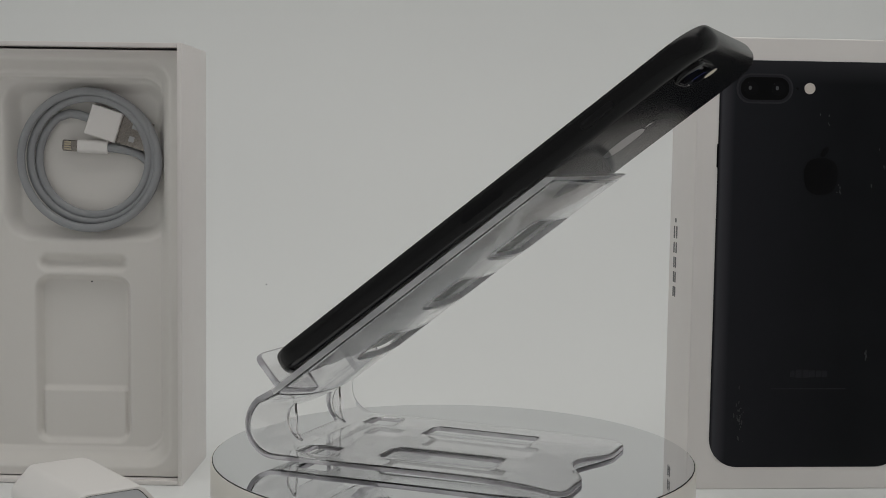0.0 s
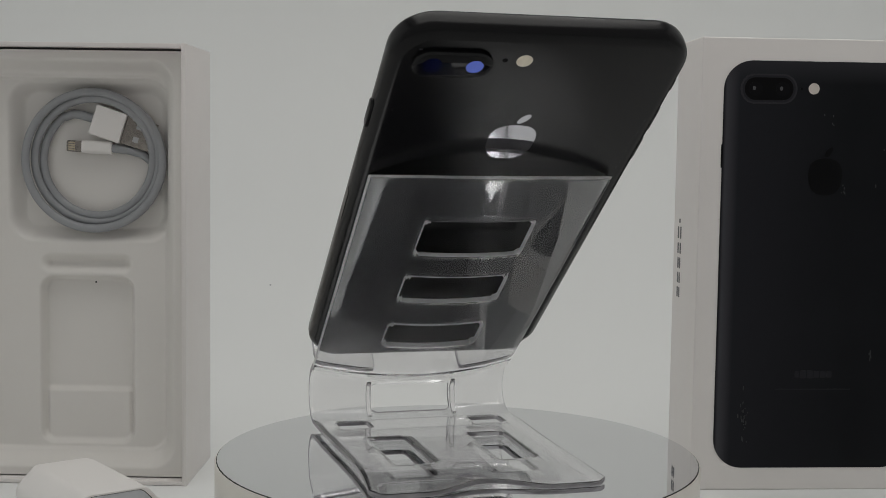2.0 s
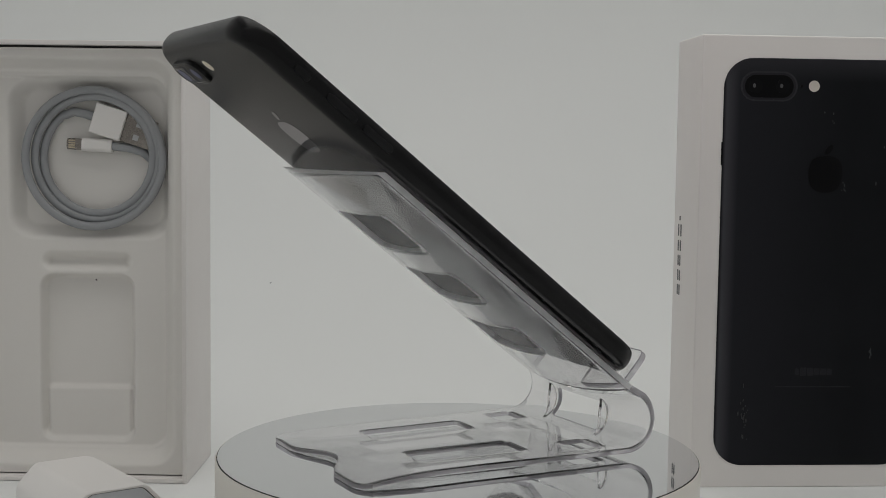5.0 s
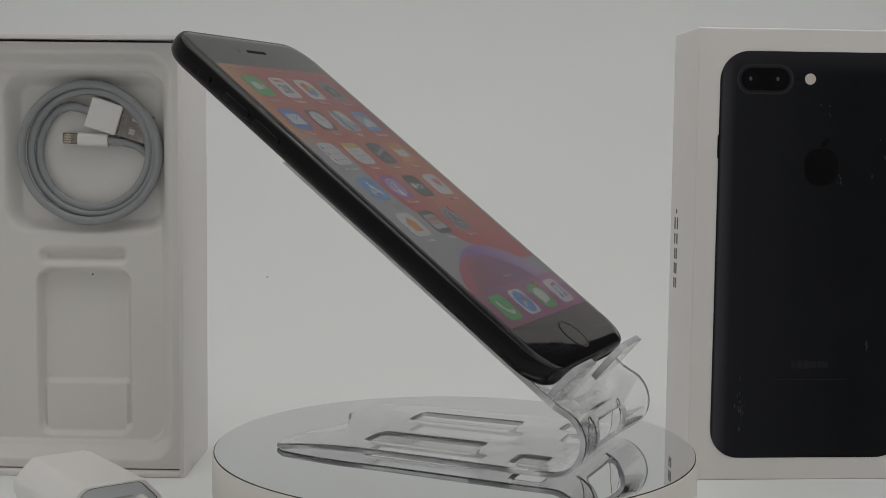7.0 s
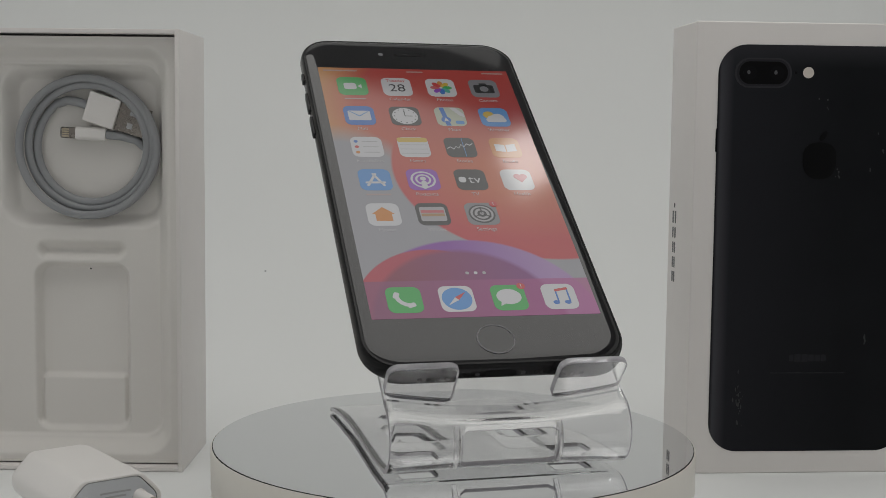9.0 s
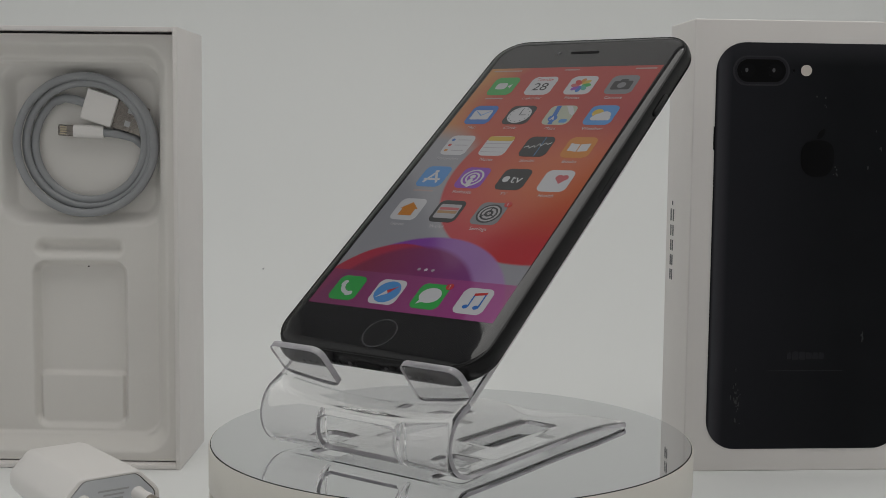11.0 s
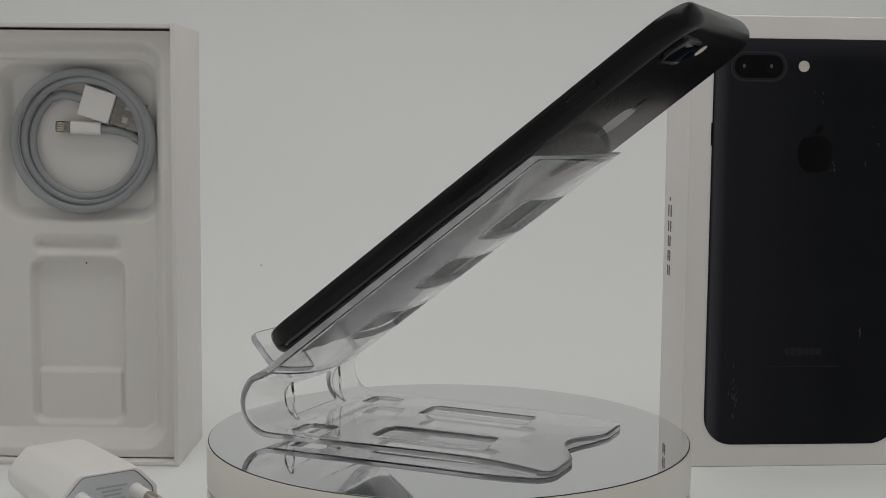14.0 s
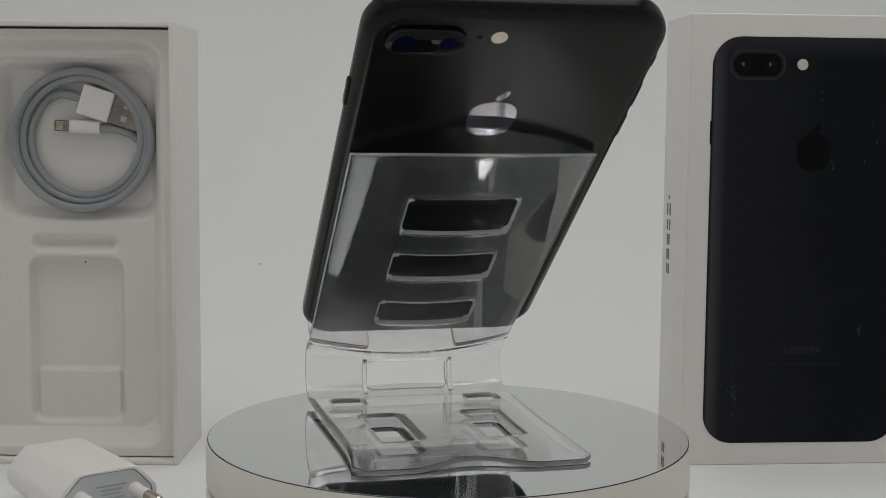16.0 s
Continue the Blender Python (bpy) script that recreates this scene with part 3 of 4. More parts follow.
    bit(i, poly((-3.6, 0.2), (3.6, 0.2), (0, 3.4)), "orange")
    bit(i, poly((-2.6, -3.0), (2.6, -3.0), (2.6, 0.4), (-2.6, 0.4)), "orange", 1.3)
    word("Home", cols[0], rows[4] - 0.0072)
    i = icon("app_icon", cols[1], rows[4], "black")
    bit(i, R(0.0082, 0.0066, 0.0008, 4), "pale")
    bit(i, poly((-3.7, 0.6), (3.7, 0.6), (3.7, 1.8), (-3.7, 1.8)), "coral", 2)
    bit(i, poly((-3.7, -1.0), (3.7, -1.0), (3.7, 0.2), (-3.7, 0.2)), "brown", 2)
    word("Wallet", cols[1], rows[4] - 0.0072)
    i = icon("app_icon", cols[2], rows[4], "grey")
    for d, cl, lf in ((0.0086, "black", 1), (0.0074, "pale", 2), (0.0060, "black", 3), (0.0048, "pale", 4), (0.0030, "black", 5), (0.0014, "pale", 6)):
        bit(i, E(d, d, 36), cl, lf)
    for a in (90, 210, 330):
        m2 = Matrix.Rotation(radians(a), 2)
        bit(i, [tuple(m2 @ Vector((x + 0.0016, y))) for x, y in R(0.0030, 0.0004, 0.0001, 2)], "black", 6)
    bit(i, E(0.0026, 0.0026, 18, 0.0046, 0.0046), "red", 6)
    word("1", cols[2] + 0.0046, rows[4] + 0.0046, 0.0020, "white", i[0], 0.00014)
    word("Settings", cols[2], rows[4] - 0.0072)
    for k in range(3):
        on_phone("page_dot", slab(ellipse(0.0012, 0.0012, 14, (k - 1) * 0.0026, 0.0362), z - 0.00002, z), S["white" if k == 1 else "pale"], display)
    i = icon("app_icon", cols[0], dock, "green")
    arc = [(0.0030 * math.cos(radians(a)) + 0.0016, 0.0030 * math.sin(radians(a)) + 0.0016) for a in range(185, 266, 10)]
    arc += [(0.0044 * math.cos(radians(a)) + 0.0016, 0.0044 * math.sin(radians(a)) + 0.0016) for a in range(265, 184, -10)]
    bit(i, arc, "white")
    for cx, cy in ((-0.0022, 0.0018), (0.0018, -0.0022)):
        m2 = Matrix.Rotation(radians(-20 if cx < 0 else -70), 2)
        bit(i, [tuple(m2 @ Vector(p) + Vector((cx, cy))) for p in R(0.0017, 0.0026, 0.0006, 4)], "white", 1.5)
    i = icon("app_icon", cols[1], dock, "white")
    bit(i, E(0.0090, 0.0090, 36), "sky")
    m2 = Matrix.Rotation(radians(-48), 2)
    bit(i, [tuple(m2 @ Vector(p)) for p in poly((-0.8, 0), (0.8, 0), (0, 3.9))], "red", 2)
    bit(i, [tuple(m2 @ Vector(p)) for p in poly((0.8, 0), (-0.8, 0), (0, -3.9))], "white", 2)
    i = icon("app_icon", cols[2], dock, "green")
    bit(i, E(0.0076, 0.0062, 30, 0, 0.0004), "white")
    bit(i, poly((-2.6, -1.2), (-1.0, -2.2), (-3.2, -3.4)), "white", 1.4)
    bit(i, E(0.0026, 0.0026, 18, 0.0046, 0.0046), "red", 2)
    word("!", cols[2] + 0.0046, dock + 0.0046, 0.0022, "white", i[0], 0.00006)
    i = icon("app_icon", cols[3], dock, "white")
    for cx in (-0.0016, 0.0020):
        bit(i, E(0.0020, 0.0016, 16, cx, -0.0024), "blue")
        bit(i, R(0.0005, 0.0052, 0.0001, 2, cx + 0.0008, 0.0004), "blue")
    bit(i, poly((-1.05, 2.0), (3.05, 2.8), (3.05, 3.8), (-1.05, 3.0)), "red", 1.5)
    # status line
    bar(-0.0265, 0.1383, 0.0120)
    bar(0.0, 0.1383, 0.0060)
    bar(0.0285, 0.1383, 0.0080)


# ---------------------------------------------------------------- clear stand
MID = -0.0033         # the stand's middle line, sideways from the turntable's centre
THICK = 0.0018
BOW = 0.0046          # how far the back plate bows away from the phone in its middle


def stand_profile():
    """Line of the bent sheet's face that the phone lies on as (x, z), from the tail of the foot, round the bend, to the top of the back plate."""
    pts = [(0.0475 - 0.0885 * i / 40, 0.0) for i in range(41)]
    cx, cz, rx, rz = -0.0410, 0.0112, 0.0110, 0.0112
    pts += [(cx - rx * math.sin(radians(a)), cz - rz * math.cos(radians(a))) for a in range(6, 139, 6)]
    v0, v1 = -0.0040, 0.1136
    ax, az = math.cos(TILT), math.sin(TILT)
    ox, oz = FOOT.x, FOOT.z
    pts += [(ox + ax * (v0 + (v1 - v0) * i / 48), oz + az * (v0 + (v1 - v0) * i / 48)) for i in range(49)]
    return pts


def build_stand():
    st = thing("phone_stand", label="clear bent acrylic phone stand standing on the mirror turntable", category="phone stand")
    prof = stand_profile()
    run = [0.0]
    for a, b in zip(prof, prof[1:]):
        run.append(run[-1] + math.dist(a, b))
    i_bend0, i_bend1 = 40, 64
    s_bend0, s_bend1, s_last = run[i_bend0], run[i_bend1], run[-1]
    s_end = s_last - 0.0120
    s_plate0 = s_bend1 + 0.0040          # where the phone's lower edge lies

    def at(s):
        s = min(max(s, 0.0), s_last)
        k = 0
        lo, hi = 0, len(run) - 1
        while hi - lo > 1:
            k = (lo + hi) // 2
            if run[k] <= s:
                lo = k
            else:
                hi = k
        f = (s - run[lo]) / (run[hi] - run[lo])
        p = Vector((prof[lo][0] + (prof[hi][0] - prof[lo][0]) * f, prof[lo][1] + (prof[hi][1] - prof[lo][1]) * f))
        a, b = max(lo - 1, 0), min(hi + 1, len(prof) - 1)
        d = Vector((prof[b][0] - prof[a][0], prof[b][1] - prof[a][1])).normalized()
        return p, Vector((d.y, -d.x))      # the point, and the way through the sheet (inwards)
    s_of_x = lambda x: 0.0475 - x
    holes = []                            # s0, s1, y0, y1, corner
    for sgn in (-1, 1):
        ya, yb = sorted((sgn * 0.0105, sgn * 0.0228))
        holes.append((s_of_x(0.0220), s_of_x(-0.0135), ya, yb, 0.0010))
        ya, yb = sorted((sgn * 0.0175, sgn * 0.0280))
        holes.append((s_of_x(-0.0275), s_of_x(-0.0370), ya, yb, 0.0006))
    holes.append((s_bend0 + 0.0054, s_bend0 + 0.0210, -0.0139, 0.0139, 0.0018))
    for v0, v1, hw in ((0.0156, 0.0294, 0.0157), (0.0430, 0.0568, 0.0160), (0.0676, 0.0834, 0.0163)):
        holes.append((s_plate0 + v0, s_plate0 + v1, -hw, hw, 0.0016))
    W2 = 0.0346
    ys, ss = {-W2, W2, 0.0}, {0.0, s_end}
    for k in range(1, 14):
        ys |= {W2 * k / 14, -W2 * k / 14}
    for k in range(1, 120):
        ss.add(s_end * k / 120)
    must_y, must_s = {-W2, W2}, {0.0, s_end, s_bend0, s_bend1}
    for s0, s1, y0, y1, c in holes:
        must_s |= {s0, s1, s0 + c, s1 - c}
        must_y |= {y0, y1, y0 + c, y1 - c}

    def merge(free, must, gap):
        out = sorted(must)
        keep = [out[0]]
        for v in out[1:]:
            if v - keep[-1] > 1e-6:
                keep.append(v)
        for v in sorted(free):
            if all(abs(v - k) > gap for k in keep):
                keep.append(v)
        return sorted(keep)
    ys, ss = merge(ys, must_y, 0.0011), merge(ss, must_s, 0.0007)
    bm = bmesh.new()

    def place(s, y, depth):
        """The sheet's point: depth 0 on its outer skin, 1 on its inner skin."""
        sm = s
        if s < 0.030:                    # wavy tail edge with rounded corners, flared sides
            f = 1 - s / 0.030
            t = min(1.0, abs(y) / 0.0190)
            cut = 0.0074 * (0.5 + 0.5 * math.cos(math.pi * t))
            e = min(1.0, max(0.0, abs(y) - 0.0286) / 0.0060)
            cut += 0.0042 * (1 - math.sqrt(max(0.0, 1 - e * e)))
            sm = s + cut * f * f
        fl = max(0.0, 1 - s / 0.030)           # a slight waist
        wa = min(1.0, max(0.0, (s - 0.030) / 0.055))
        yy = y * (0.957 + 0.040 * fl * fl + 0.043 * wa * wa * (3 - 2 * wa))
        p, n = at(sm)
        sag = 0.0
        if s > s_bend0:
            k = min(1.0, (s - s_bend0) / (s_bend1 - s_bend0))
            top = max(0.0, (s - s_bend1) / (s_end - s_bend1))
            sag = k * BOW * (1 - (y / W2) ** 2)
            p, n = at(sm + 1.295 * (sag + THICK * depth) * top ** 3)       # the top edge stays level
        thin = 0.68 + 0.32 * min(1.0, max(0.0, (s - s_bend0) / (s_bend1 - s_bend0)))
        p = p + n * (THICK * thin * depth + sag)
        if s < 0.027:
            p.y += 0.0016 * (1 - (1 - sm / 0.027) ** 2)
        else:
            p.y += 0.0016
            if s > s_bend0:              # the lift fades out round the bend
                p.y -= 0.0016 * min(1.0, (s - s_bend0) / (0.6 * (s_bend1 - s_bend0)))
        return Vector((p.x, MID + yy, p.y))
    vert = {}

    def V(i, j, d):
        if (i, j, d) not in vert:
            vert[i, j, d] = bm.verts.new(place(ss[i], ys[j], d))
        return vert[i, j, d]
    cells = {}
    for i in range(len(ss) - 1):
        for j in range(len(ys) - 1):
            sc, yc = (ss[i] + ss[i + 1]) / 2, (ys[j] + ys[j + 1]) / 2
            shape = [(i, j), (i + 1, j), (i + 1, j + 1), (i, j + 1)]
            for s0, s1, y0, y1, c in holes:
                if s0 < sc < s1 and y0 < yc < y1:
                    lo_s, hi_s, lo_y, hi_y = sc < s0 + c, sc > s1 - c, yc < y0 + c, yc > y1 - c
                    if (lo_s or hi_s) and (lo_y or hi_y):      # rounded hole corner: keep a triangle
                        drop = (i + 1 if lo_s else i, j + 1 if lo_y else j)
                        shape = [q_ for q_ in shape if q_ != drop]
                    else:
                        shape = None
                    break
            if shape:
                cells[i, j] = shape
    edge_count = {}
    for (i, j), shape in cells.items():
        bm.faces.new([V(a, b, 0) for a, b in shape])
        bm.faces.new([V(a, b, 1) for a, b in reversed(shape)])
        for a, b in zip(shape, shape[1:] + shape[:1]):
            edge_count.setdefault(frozenset((a, b)), []).append((a, b))
    rim = []
    for es in edge_count.values():
        if len(es) == 1:
            a, b = es[0]
            rim.append(bm.faces.new((V(*b, 0), V(*a, 0), V(*a, 1), V(*b, 1))))
            rim[-1].material_index = 1
    bm.normal_update()
    sharp = [e for e in bm.edges if len(e.link_faces) == 2 and e.link_faces[0].material_index != e.link_faces[1].material_index]
    bmesh.ops.bevel(bm, geom=sharp, offset=0.00035, segments=2, affect="EDGES", profile=0.5, clamp_overlap=True, material=1)
    bmesh.ops.recalc_face_normals(bm, faces=bm.faces[:])
    # three parts of one moulding, cut where the bend begins and ends
    x_cut = prof[i_bend0][0]
    plate_dir, plate_p = Vector((math.cos(TILT), math.sin(TILT))), Vector(prof[i_bend1])

    def zone(f):
        c = f.calc_center_median()
        if (Vector((c.x, c.z)) - plate_p).dot(plate_dir) > 0 and c.z > 0.010:
            return 2
        return 0 if c.x > x_cut else 1
    for idx, (name, lab) in enumerate((("foot_plate", "clear slotted foot plate with a wavy end"), ("bent_support", "clear C-shaped bend with a window"), ("back_plate", "clear back plate with three slots"))):
        b2 = bm.copy()
        bmesh.ops.delete(b2, geom=[f for f in b2.faces if zone(f) != idx], context="FACES")
        part(name, b2, ((acrylic_foot, acrylic, acrylic_plate)[idx], (foot_edge, acrylic_edge, slot_edge)[idx]), st, lab).visible_shadow = False
    bm.free()
    # two crescent ribs beside the window of the bend
    for sgn in (-1, 1):
        arc = [radians(a) for a in range(16, 125, 6)]
        rib = bmesh.new()
        rings = []
        for yy in (-0.0007, 0.0007):
            ring = []
            for a in arc:
                k = BOW * 0.80 * max(0.0, (a - 0.2) / 2.2)
                ring.append((-0.0410 - (0.0091 - k) * math.sin(a), MID + sgn * 0.0149 + yy, 0.0112 - (0.0093 - k) * math.cos(a)))
            for a in reversed(arc):
                k = BOW * 0.80 * max(0.0, (a - 0.2) / 2.2)
                d = 0.0003 + 0.0026 * math.sin(math.pi * (a - arc[0]) / (arc[-1] - arc[0]))
                ring.append((-0.0410 - (0.0091 - k - d) * math.sin(a), MID + sgn * 0.0149 + yy, 0.0112 - (0.0093 - k - d) * math.cos(a)))
            rings.append(ring)
        loft(rings, bm=rib)
        bmesh.ops.recalc_face_normals(rib, faces=rib.faces[:])
        part("rib", rib, acrylic, st, "clear crescent rib").visible_shadow = False
    # two rests that hold the phone's lower edge
    for sgn in (-1, 1):
        rings = []
        out = rounded(0.0200, 0.0125, 0.0032, 6)
        for d in (0.0, 0.00025, 0.0019, 0.00215):
            ins = 0.00025 if d in (0.0, 0.00215) else 0.0
            ring = []
            for x, y in out:
                k = 1 - ins / math.hypot(x, y)
                w = y * k + 0.0046
                curl = 0.0008 * max(0.0, w / 0.0105) ** 2
                ring.append((sgn * 0.0245 + x * k, -0.0006 - d - curl, w - BOW * (1 - ((sgn * 0.0245 + x) / W2) ** 2) * (1 if y < 0 else 0)))
            rings.append(ring)
        b3 = loft(rings)
        b3.transform(PH)
        b3.transform(Matrix.Translation((0, MID - FOOT.y, 0)))
        bmesh.ops.recalc_face_normals(b3, faces=b3.faces[:])
        for f in b3.faces:
            f.material_index = 0 if len(f.verts) > 4 else 1
        part("rest", b3, (acrylic, acrylic_edge), st, "clear upturned rest").visible_shadow = False
    return st


# ---------------------------------------------------------------- closed retail box
def build_closed_box():
    b = thing("retail_box", pose(0.0913, 0.1012, 0, 0, 0, 4.68), label="closed white card box with a black phone printed on it", category="box")
    w, d, h = 0.0952, 0.0375, 0.1758
    part("lid", box(0, w, 0, d - 0.0008, 0.0, h, 0.0007, 3), card, b, "white card lid")
    part("base_edge", box(0.0008, w - 0.0008, d - 0.0008, d, 0.0008, h - 0.0008), card_edge, b)
    face = pose(0, 0, 0, 90)             # x along the front, y up, z towards the viewer
    x0, z0 = 0.0086, 0.0089

    def printed(name, outline, lift, mat, parent, label=""):
        return part(name, slab(outline, -0.0002, lift, m=face), mat, parent, label)
    rim = printed("printed_phone", rounded(PW, PL, 0.0112, 10, x0 + PW / 2, z0 + PL / 2), 0.00030, printed_phone_ink(), b, "printed picture of a black phone's back")
    cx, cz = 0.0261, 0.1564
    printed("printed_camera_rim", rounded(0.0222, 0.0114, 0.0056, 10, cx, cz), 0.00034, ink_edge, rim)
    printed("printed_camera_step", rounded(0.0208, 0.0102, 0.0050, 10, cx, cz), 0.00038, ink_mid, rim)
    printed("printed_camera", rounded(0.0190, 0.0086, 0.0042, 10, cx, cz), 0.00042, ink_dark, rim)
    for x in (cx - 0.0052, cx + 0.0054):
        printed("printed_lens", ellipse(0.0054, 0.0054, 28, x, cz), 0.00046, ink_deep, rim)
        printed("printed_glint", ellipse(0.0012, 0.0016, 14, x - 0.0006, cz + 0.0002), 0.0005, ink_grey, rim)
    printed("printed_flash", ellipse(0.0043, 0.0043, 26, 0.0437, 0.1567), 0.0004, ink_white, rim)
    printed("printed_microphone", ellipse(0.0010, 0.0010, 12, 0.0388, 0.1566), 0.0004, ink_dark, rim)
    printed("printed_mark", round_mark(0.0140, 0.0142, 0.0492, 0.1230), 0.0004, ink_dark, rim)
    printed("printed_leaf", [(x * 0.8 + y * 0.6 + 0.0504, -x * 0.6 + y * 0.8 + 0.1325) for x, y in ellipse(0.0022, 0.0046, 20)], 0.0004, ink_dark, rim)
    for k, (a, c) in enumerate(((0.0405, 0.0016), (0.0430, 0.0024), (0.0458, 0.0024), (0.0484, 0.0022), (0.0510, 0.0022), (0.0534, 0.0020))):
        printed("printed_letter_bar", rounded(c, 0.0026 if k not in (1, 2) else 0.0032, 0.0005, 3, a + 0.0004, 0.0459), 0.0004, ink_mid, rim)
    printed("printed_small_line", rounded(0.0300, 0.0004, 0.0001, 2, 0.0475, 0.0400), 0.00038, ink_mid, rim)
    for z, ln in ((0.1345, 0.0090), (0.1100, 0.0001)):
        printed("printed_key", rounded(0.0006, ln, 0.0002 if ln > 0.001 else 0.00004, 2, x0 - 0.0001, z - 0.004), 0.0003, ink_dark, rim)
    rng = random.Random(3)
    for x, z, sx, sz, n in ((0.0205, 0.0300, 0.0014, 0.009, 26), (0.0700, 0.0530, 0.0006, 0.003, 9), (0.0570, 0.1180, 0.0015, 0.003, 6), (0.050, 0.1455, 0.006, 0.003, 4), (0.0720, 0.130, 0.008, 0.02, 5)):
        for k in range(n):
            printed("scuff", ellipse(rng.uniform(0.0002, 0.0005), rng.uniform(0.0004, 0.0018), 8, x + rng.gauss(0, sx) * 0.5, z + rng.gauss(0, sz) * 0.5), 0.00046 + 0.00001 * k, scuff, rim)
    # the name on the side, as bars
    side = Matrix(((0, 0, -1, 0), (-1, 0, 0, 0), (0, 1, 0, 0), (0, 0, 0, 1)))
    zz = 0.1050
    for ln, thick in ((0.0020, 0.0012), (0.0056, 0.0050), (0.0050, 0.0046), (0.0050, 0.0038), (0.0050, 0.0038), (0.0048, 0.0038)):
        zz -= ln
        for y in (-0.0272 + thick / 2 - 0.0006, -0.0272 - thick / 2 + 0.0006):
            part("letter_bar", slab(rounded(0.0017, ln * 0.88, 0.0004, 3, y, zz + ln / 2), -0.0001, 0.0001, m=side), text_ink, b)
        zz -= 0.0010


# ---------------------------------------------------------------- open box with its tray
LB = (-0.1047, 0.0937)      # the open box's front edge that faces the turntable


def build_open_box():
    b = thing("open_box", pose(LB[0], LB[1], 0, 0, 0, -0.22), label="open white card box bottom standing upright with an empty moulded tray", category="box")
    w, d, h, t = 0.0945, 0.0469, 0.1702, 0.0018
    # walls: four boards round the tray, and a back
    part("side_board", box(-t, 0, 0, d, 0, h, 0.0004), card, b)
    part("side_board", box(-w, -w + t, 0, d, 0, h, 0.0004), card, b)
    part("top_board", box(-w + t, -t, 0.0002, d, h - t, h - 0.0001, 0.0004), card, b)
    part("bottom_board", box(-w + t, -t, 0.0002, d, 0.0001, t, 0.0004), card, b)
    part("back_board", box(-w + t, -t, d - t, d - 0.0002, t, h - t), card, b)
    # tray: a pressed sheet with stepped wells
    x0, x1, z0, z1 = -w + t + 0.0004, -t - 0.0004, t + 0.0005, h - t - 0.0009

    def well(x, z, ax, bx, az, bz, r, slope):
        cx, cz = (ax + bx) / 2, (az + bz) / 2
        qx, qz = abs(x - cx) - (bx - ax) / 2 + r, abs(z - cz) - (bz - az) / 2 + r
        dd = math.hypot(max(qx, 0), max(qz, 0)) + min(max(qx, qz), 0) - r
        f = min(1.0, max(0.0, -dd / slope))
        return f * f * (3 - 2 * f)

    def depth(x, z):
        v = 0.0050
        v += 0.0072 * well(x, z, -0.0882, -0.0052, 0.0052, 0.1645, 0.0100, 0.0060)
        v += 0.0016 * well(x, z, -0.0840, -0.0098, 0.0108, 0.1575, 0.0080, 0.0012)
        v += 0.0062 * well(x, z, -0.0735, -0.0075, 0.0932, 0.1573, 0.0110, 0.0062)
        pocket = well(x, z, -0.0612, -0.0232, 0.0126, 0.0802, 0.0058, 0.0025)
        v += (0.0050 - 0.0026 * well(x, z, -0.0600, -0.0244, 0.0060, 0.0356, 0.0026, 0.0020)) * pocket
        v += 0.0036 * well(x, z, -0.0605, -0.0240, 0.0808, 0.0892, 0.0040, 0.0042)
        return v
    nx, nz = 200, 360
    me = bpy.data.meshes.new("tray")
    vs = [(x0 + (x1 - x0) * i / nx, depth(x0 + (x1 - x0) * i / nx, z0 + (z1 - z0) * j / nz), z0 + (z1 - z0) * j / nz) for j in range(nz + 1) for i in range(nx + 1)]
    fs = [(j * (nx + 1) + i, j * (nx + 1) + i + 1, (j + 1) * (nx + 1) + i + 1, (j + 1) * (nx + 1) + i) for j in range(nz) for i in range(nx)]
    me.from_pydata(vs, [], fs)
    for p in me.polygons:
        p.use_smooth = True
    me.materials.append(pulp)
    tray = tagged(new("tray", me), "off-white moulded tray with wells for a cable and a charger")
    tray.parent = b
    part("speck", slab(ellipse(0.0007, 0.0007, 10), 0, 0.0002, m=pose(-0.0400, depth(-0.04, 0.0771) + 0.0001, 0.0771, 90)), dark_hole, tray)
    return b


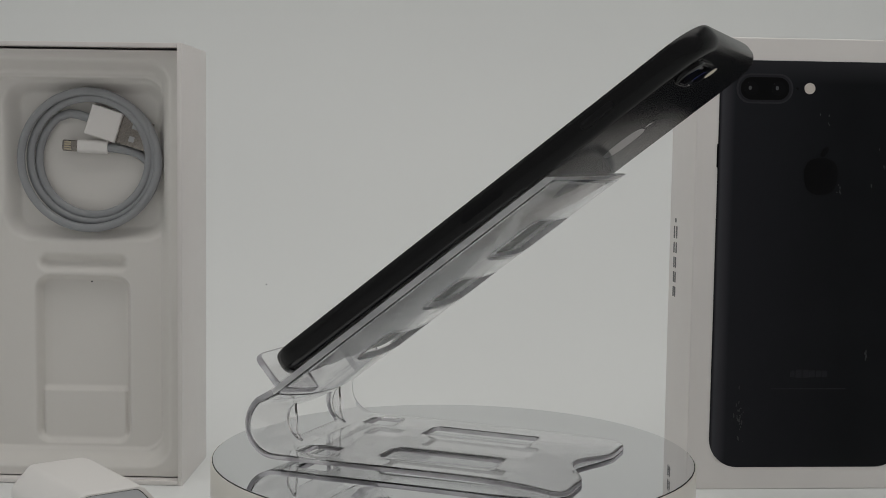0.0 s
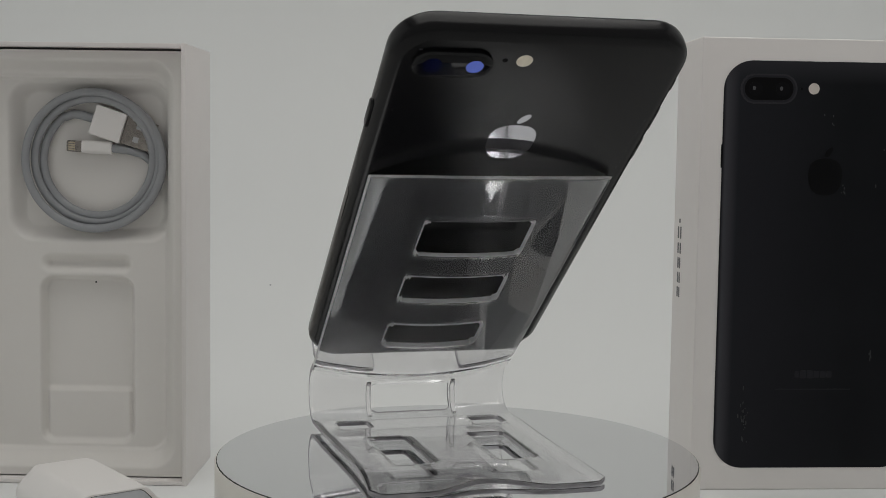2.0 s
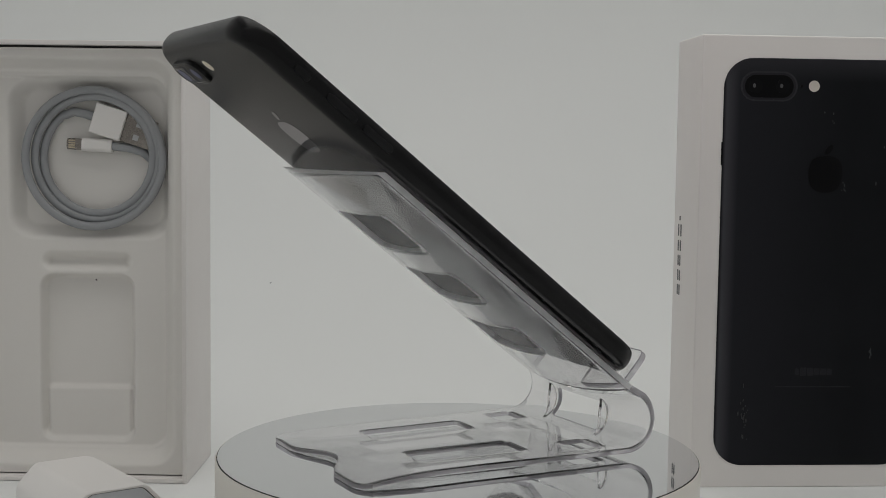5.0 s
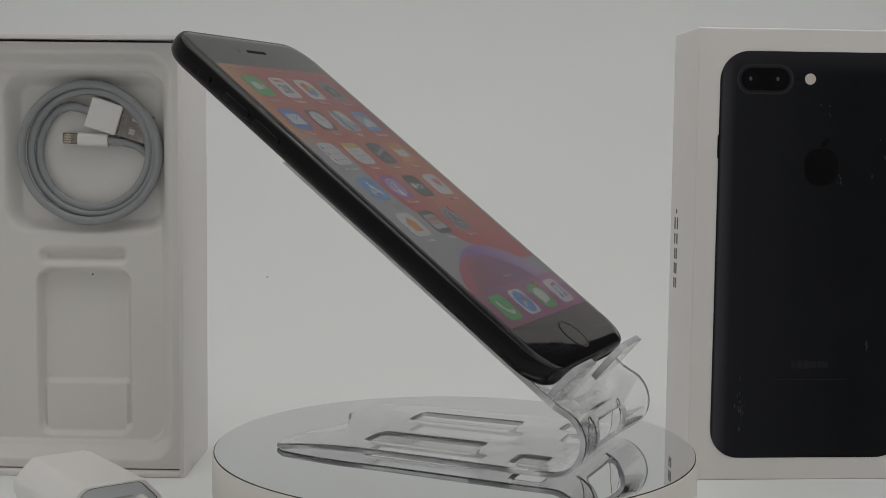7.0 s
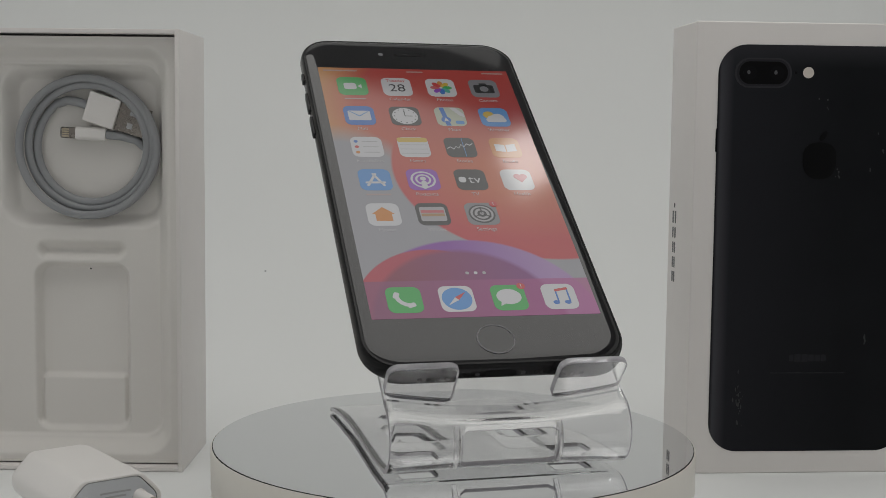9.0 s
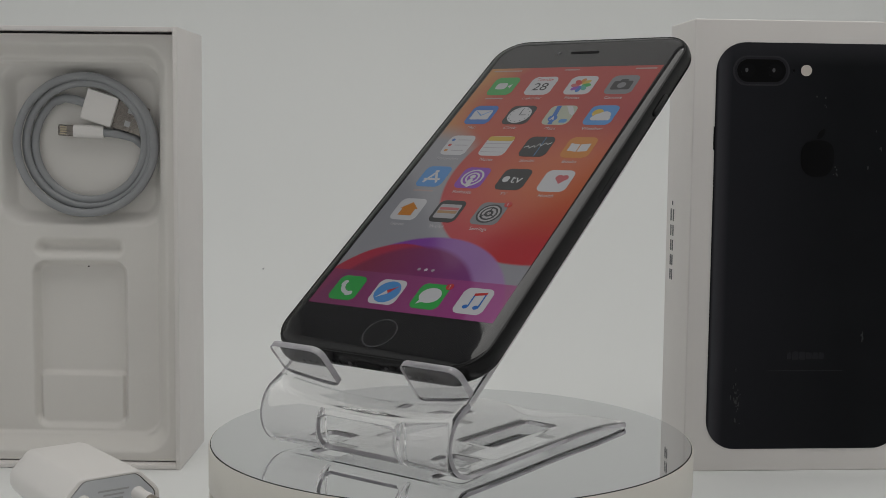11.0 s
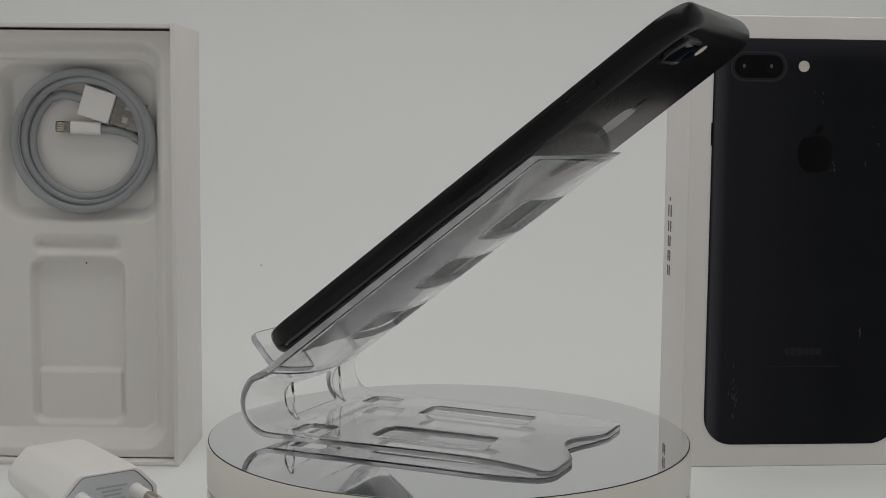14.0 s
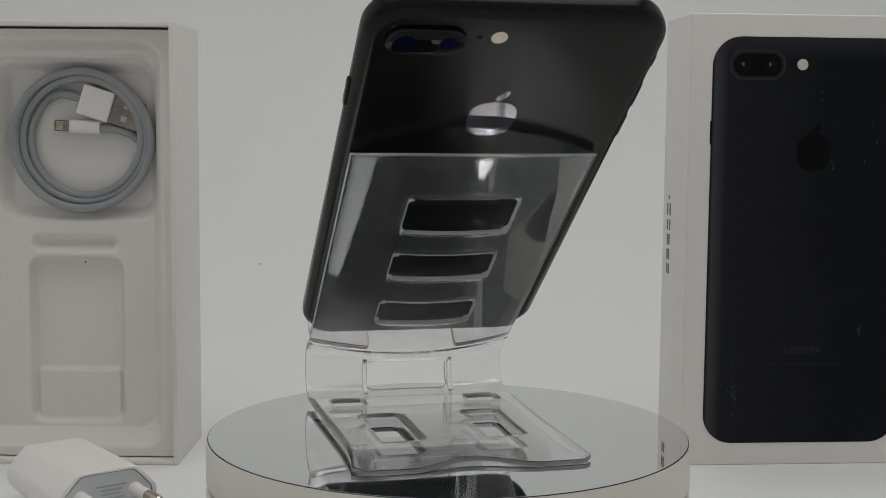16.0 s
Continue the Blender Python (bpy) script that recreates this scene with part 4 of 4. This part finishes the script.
def build_cable():
    """A coiled charging cable in the tray's upper well."""
    c = thing("charging_cable", pose(-0.1414, LB[1] + 0.0018, 0.1263), label="coiled grey-white charging cable with its plugs, lying in the tray well", category="cable")
    r = 0.00162
    pts = []
    turns = 2.92
    n = 220
    for i in range(n + 1):
        f = i / n
        a = radians(126) + 2 * math.pi * turns * f
        g = min(1.0, f * 1.12)
        tuck = max(0.0, f - 0.90) / 0.10
        rad = 0.0212 + 0.0066 * g - 0.0035 * tuck
        sx = -0.0018 - 0.0009 * g
        dep = 0.0152 - 0.0036 * g + 0.0011 * math.sin(a * 0.7) + 0.0030 * tuck
        pts.append((sx + rad * math.cos(a) * 0.99, dep, rad * math.sin(a) - 0.0003))
    part("cord", tube(pts, r, 14), cable_rubber, c, "smooth pale grey cord")
    # flat plug
    m = pose(0.0030, 0.0158, 0.0134, 0, 17.5)
    flat = thing("flat_plug")
    flat.parent, flat.matrix_local = c, m
    part("plug_shell", box(-0.0062, 0.0064, -0.0038, 0.0030, -0.0060, 0.0060, 0.0007, 3), white_plastic, flat, "white plastic plug shell")
    part("plug_metal", box(0.0064, 0.0182, -0.0026, 0.0018, -0.0056, 0.0056, 0.0003), steel, flat, "metal plug end")
    for z in (-0.0026, 0.0026):
        part("plug_window", box(0.0110, 0.0132, -0.00265, -0.0020, z - 0.0011, z + 0.0011), print_grey, flat)
    part("strain_relief", tube([(-0.0062, -0.0004, 0), (-0.0105, -0.0004, 0.0000), (-0.0145, 0.0002, -0.0006), (-0.0178, 0.0004, -0.0030)], 0.0018, 12), cable_rubber, flat)
    # slim plug
    m = pose(-0.0017, 0.0150, 0.0042, 0, 2.5)
    slim = thing("slim_plug")
    slim.parent, slim.matrix_local = c, m
    shell = slab(rounded(0.0052, 0.0040, 0.0016, 5), -0.0058, 0.0060, 0.0004)
    shell.transform(pose(0, 0, 0, 0, 90))
    part("plug_shell", shell, white_plastic, slim, "slim white plug shell")
    tip = slab(rounded(0.0044, 0.0016, 0.0007, 4), 0.0, 0.0062, 0.0005)
    tip.transform(pose(-0.0058, 0, 0, 0, -90))
    part("plug_tip", tip, steel, slim, "small metal plug tip")
    for k in range(4):
        part("contact", box(-0.0112, -0.0086, -0.00088, -0.0006, -0.00165 + 0.0009 * k, -0.00105 + 0.0009 * k), gold, slim)
    part("strain_relief", tube([(0.0058, 0, 0), (0.0120, 0.0003, -0.0004), (0.0175, 0.0010, -0.0016), (0.0215, 0.0020, -0.0048)], 0.0017, 12), cable_rubber, slim)


def build_charger():
    """A two-pin wall charger lying on the table in front of the open box."""
    c = thing("wall_charger", pose(-0.1102, 0.0137, 0.0, 0, 0, 0), label="white two-pin wall charger lying on the table", category="charger")
    yaw = -52.0                          # local x runs towards the pins
    m = pose(0, 0, 0, 0, 0, yaw)
    hw, top, ch, cz = 0.0172, 0.0196, 0.0070, 0.0074
    z0 = 0.0006

    def ring(x, k, drop=0.0):
        o = [(-hw, cz), (-hw + ch, 0), (hw - ch, 0), (hw, cz), (hw, top - cz), (hw - ch, top), (-hw + ch, top), (-hw, top - cz)]
        pts = []
        mid = top / 2
        n = len(o)
        for i in range(n):               # ease each corner with two short cuts
            p, a, b = Vector(o[i]), Vector(o[i - 1]), Vector(o[(i + 1) % n])
            e = 0.0018
            pa, pb = p + (a - p).normalized() * e, p + (b - p).normalized() * e
            for t in (0.0, 0.33, 0.67, 1.0):
                pts.append(pa * (1 - t) ** 2 + p * 2 * t * (1 - t) + pb * t * t)
        return [(x, p.x * k, z0 + mid + (p.y - mid) * k) for p in pts]
    L = 0.0500
    shell = loft([ring(-L, 0.86), ring(-L + 0.0005, 0.91), ring(-L + 0.0016, 0.955), ring(-L + 0.0050, 0.99), ring(-L + 0.012, 1.0), ring(-0.0012, 1.0), ring(-0.0003, 0.985), ring(0.0, 0.955), ring(0.0, 0.90), ring(-0.0008, 0.895)])
    shell.transform(m)
    part("shell", shell, white_plastic, c, "glossy white plastic shell")
    seam = loft([ring(-0.0007, 0.896), ring(-0.0004, 0.896)])
    seam.transform(m)
    part("seam", seam, dark_rim, c, "dark seam round the end face")
    face = loft([ring(-0.0006, 0.878), ring(-0.0001, 0.878)])
    face.transform(m)
    part("end_face", face, grey_plastic, c, "grey end face with small print")
    rng = random.Random(8)
    for k in range(7):
        ln = rng.uniform(0.006, 0.0105)
        pr = box(-0.0002, 0.00002, -ln / 2 + 0.001, ln / 2 + 0.001, z0 + 0.0055 + 0.0014 * k, z0 + 0.0061 + 0.0014 * k)
        pr.transform(m)
        part("small_print", pr, print_grey, c)
    for y in (-0.0093, 0.0093):
        sl = lathe([(0.0024, -0.001), (0.0024, 0.0002), (0.0021, 0.0006), (0.0020, 0.0098), (0.0019, 0.0100)], 24)
        sl.transform(m @ pose(0, y, z0 + 0.0117, 0, 90))
        s = part("pin_sleeve", sl, white_plastic, c, "pale plastic pin sleeve")
        tip = lathe([(0.0020, 0.0100), (0.0020, 0.0172), (0.0018, 0.0182), (0.0012, 0.0189), (0.0004, 0.0191)], 24)
        tip.transform(m @ pose(0, y, z0 + 0.0117, 0, 90))
        part("pin_tip", tip, nickel, s, "bright metal pin tip")


build_backdrop()
turntable, platter = build_turntable()
stand = build_stand()
phone = build_phone()
build_closed_box()
build_open_box()
build_cable()
build_charger()

START, RATE = -21.72, 25.895      # degrees at the start, and degrees a second (clockwise from above)


def motions():
    steps = [0.5 * k for k in range(33)]
    for ob in (stand, phone):
        walk(ob, [(t, pose(0, 0, TOP + 0.0001, 0, 0, START - RATE * t)) for t in steps])
    walk(platter, [(t, pose(0, 0, 0, 0, 0, START - RATE * t)) for t in steps])


motions()
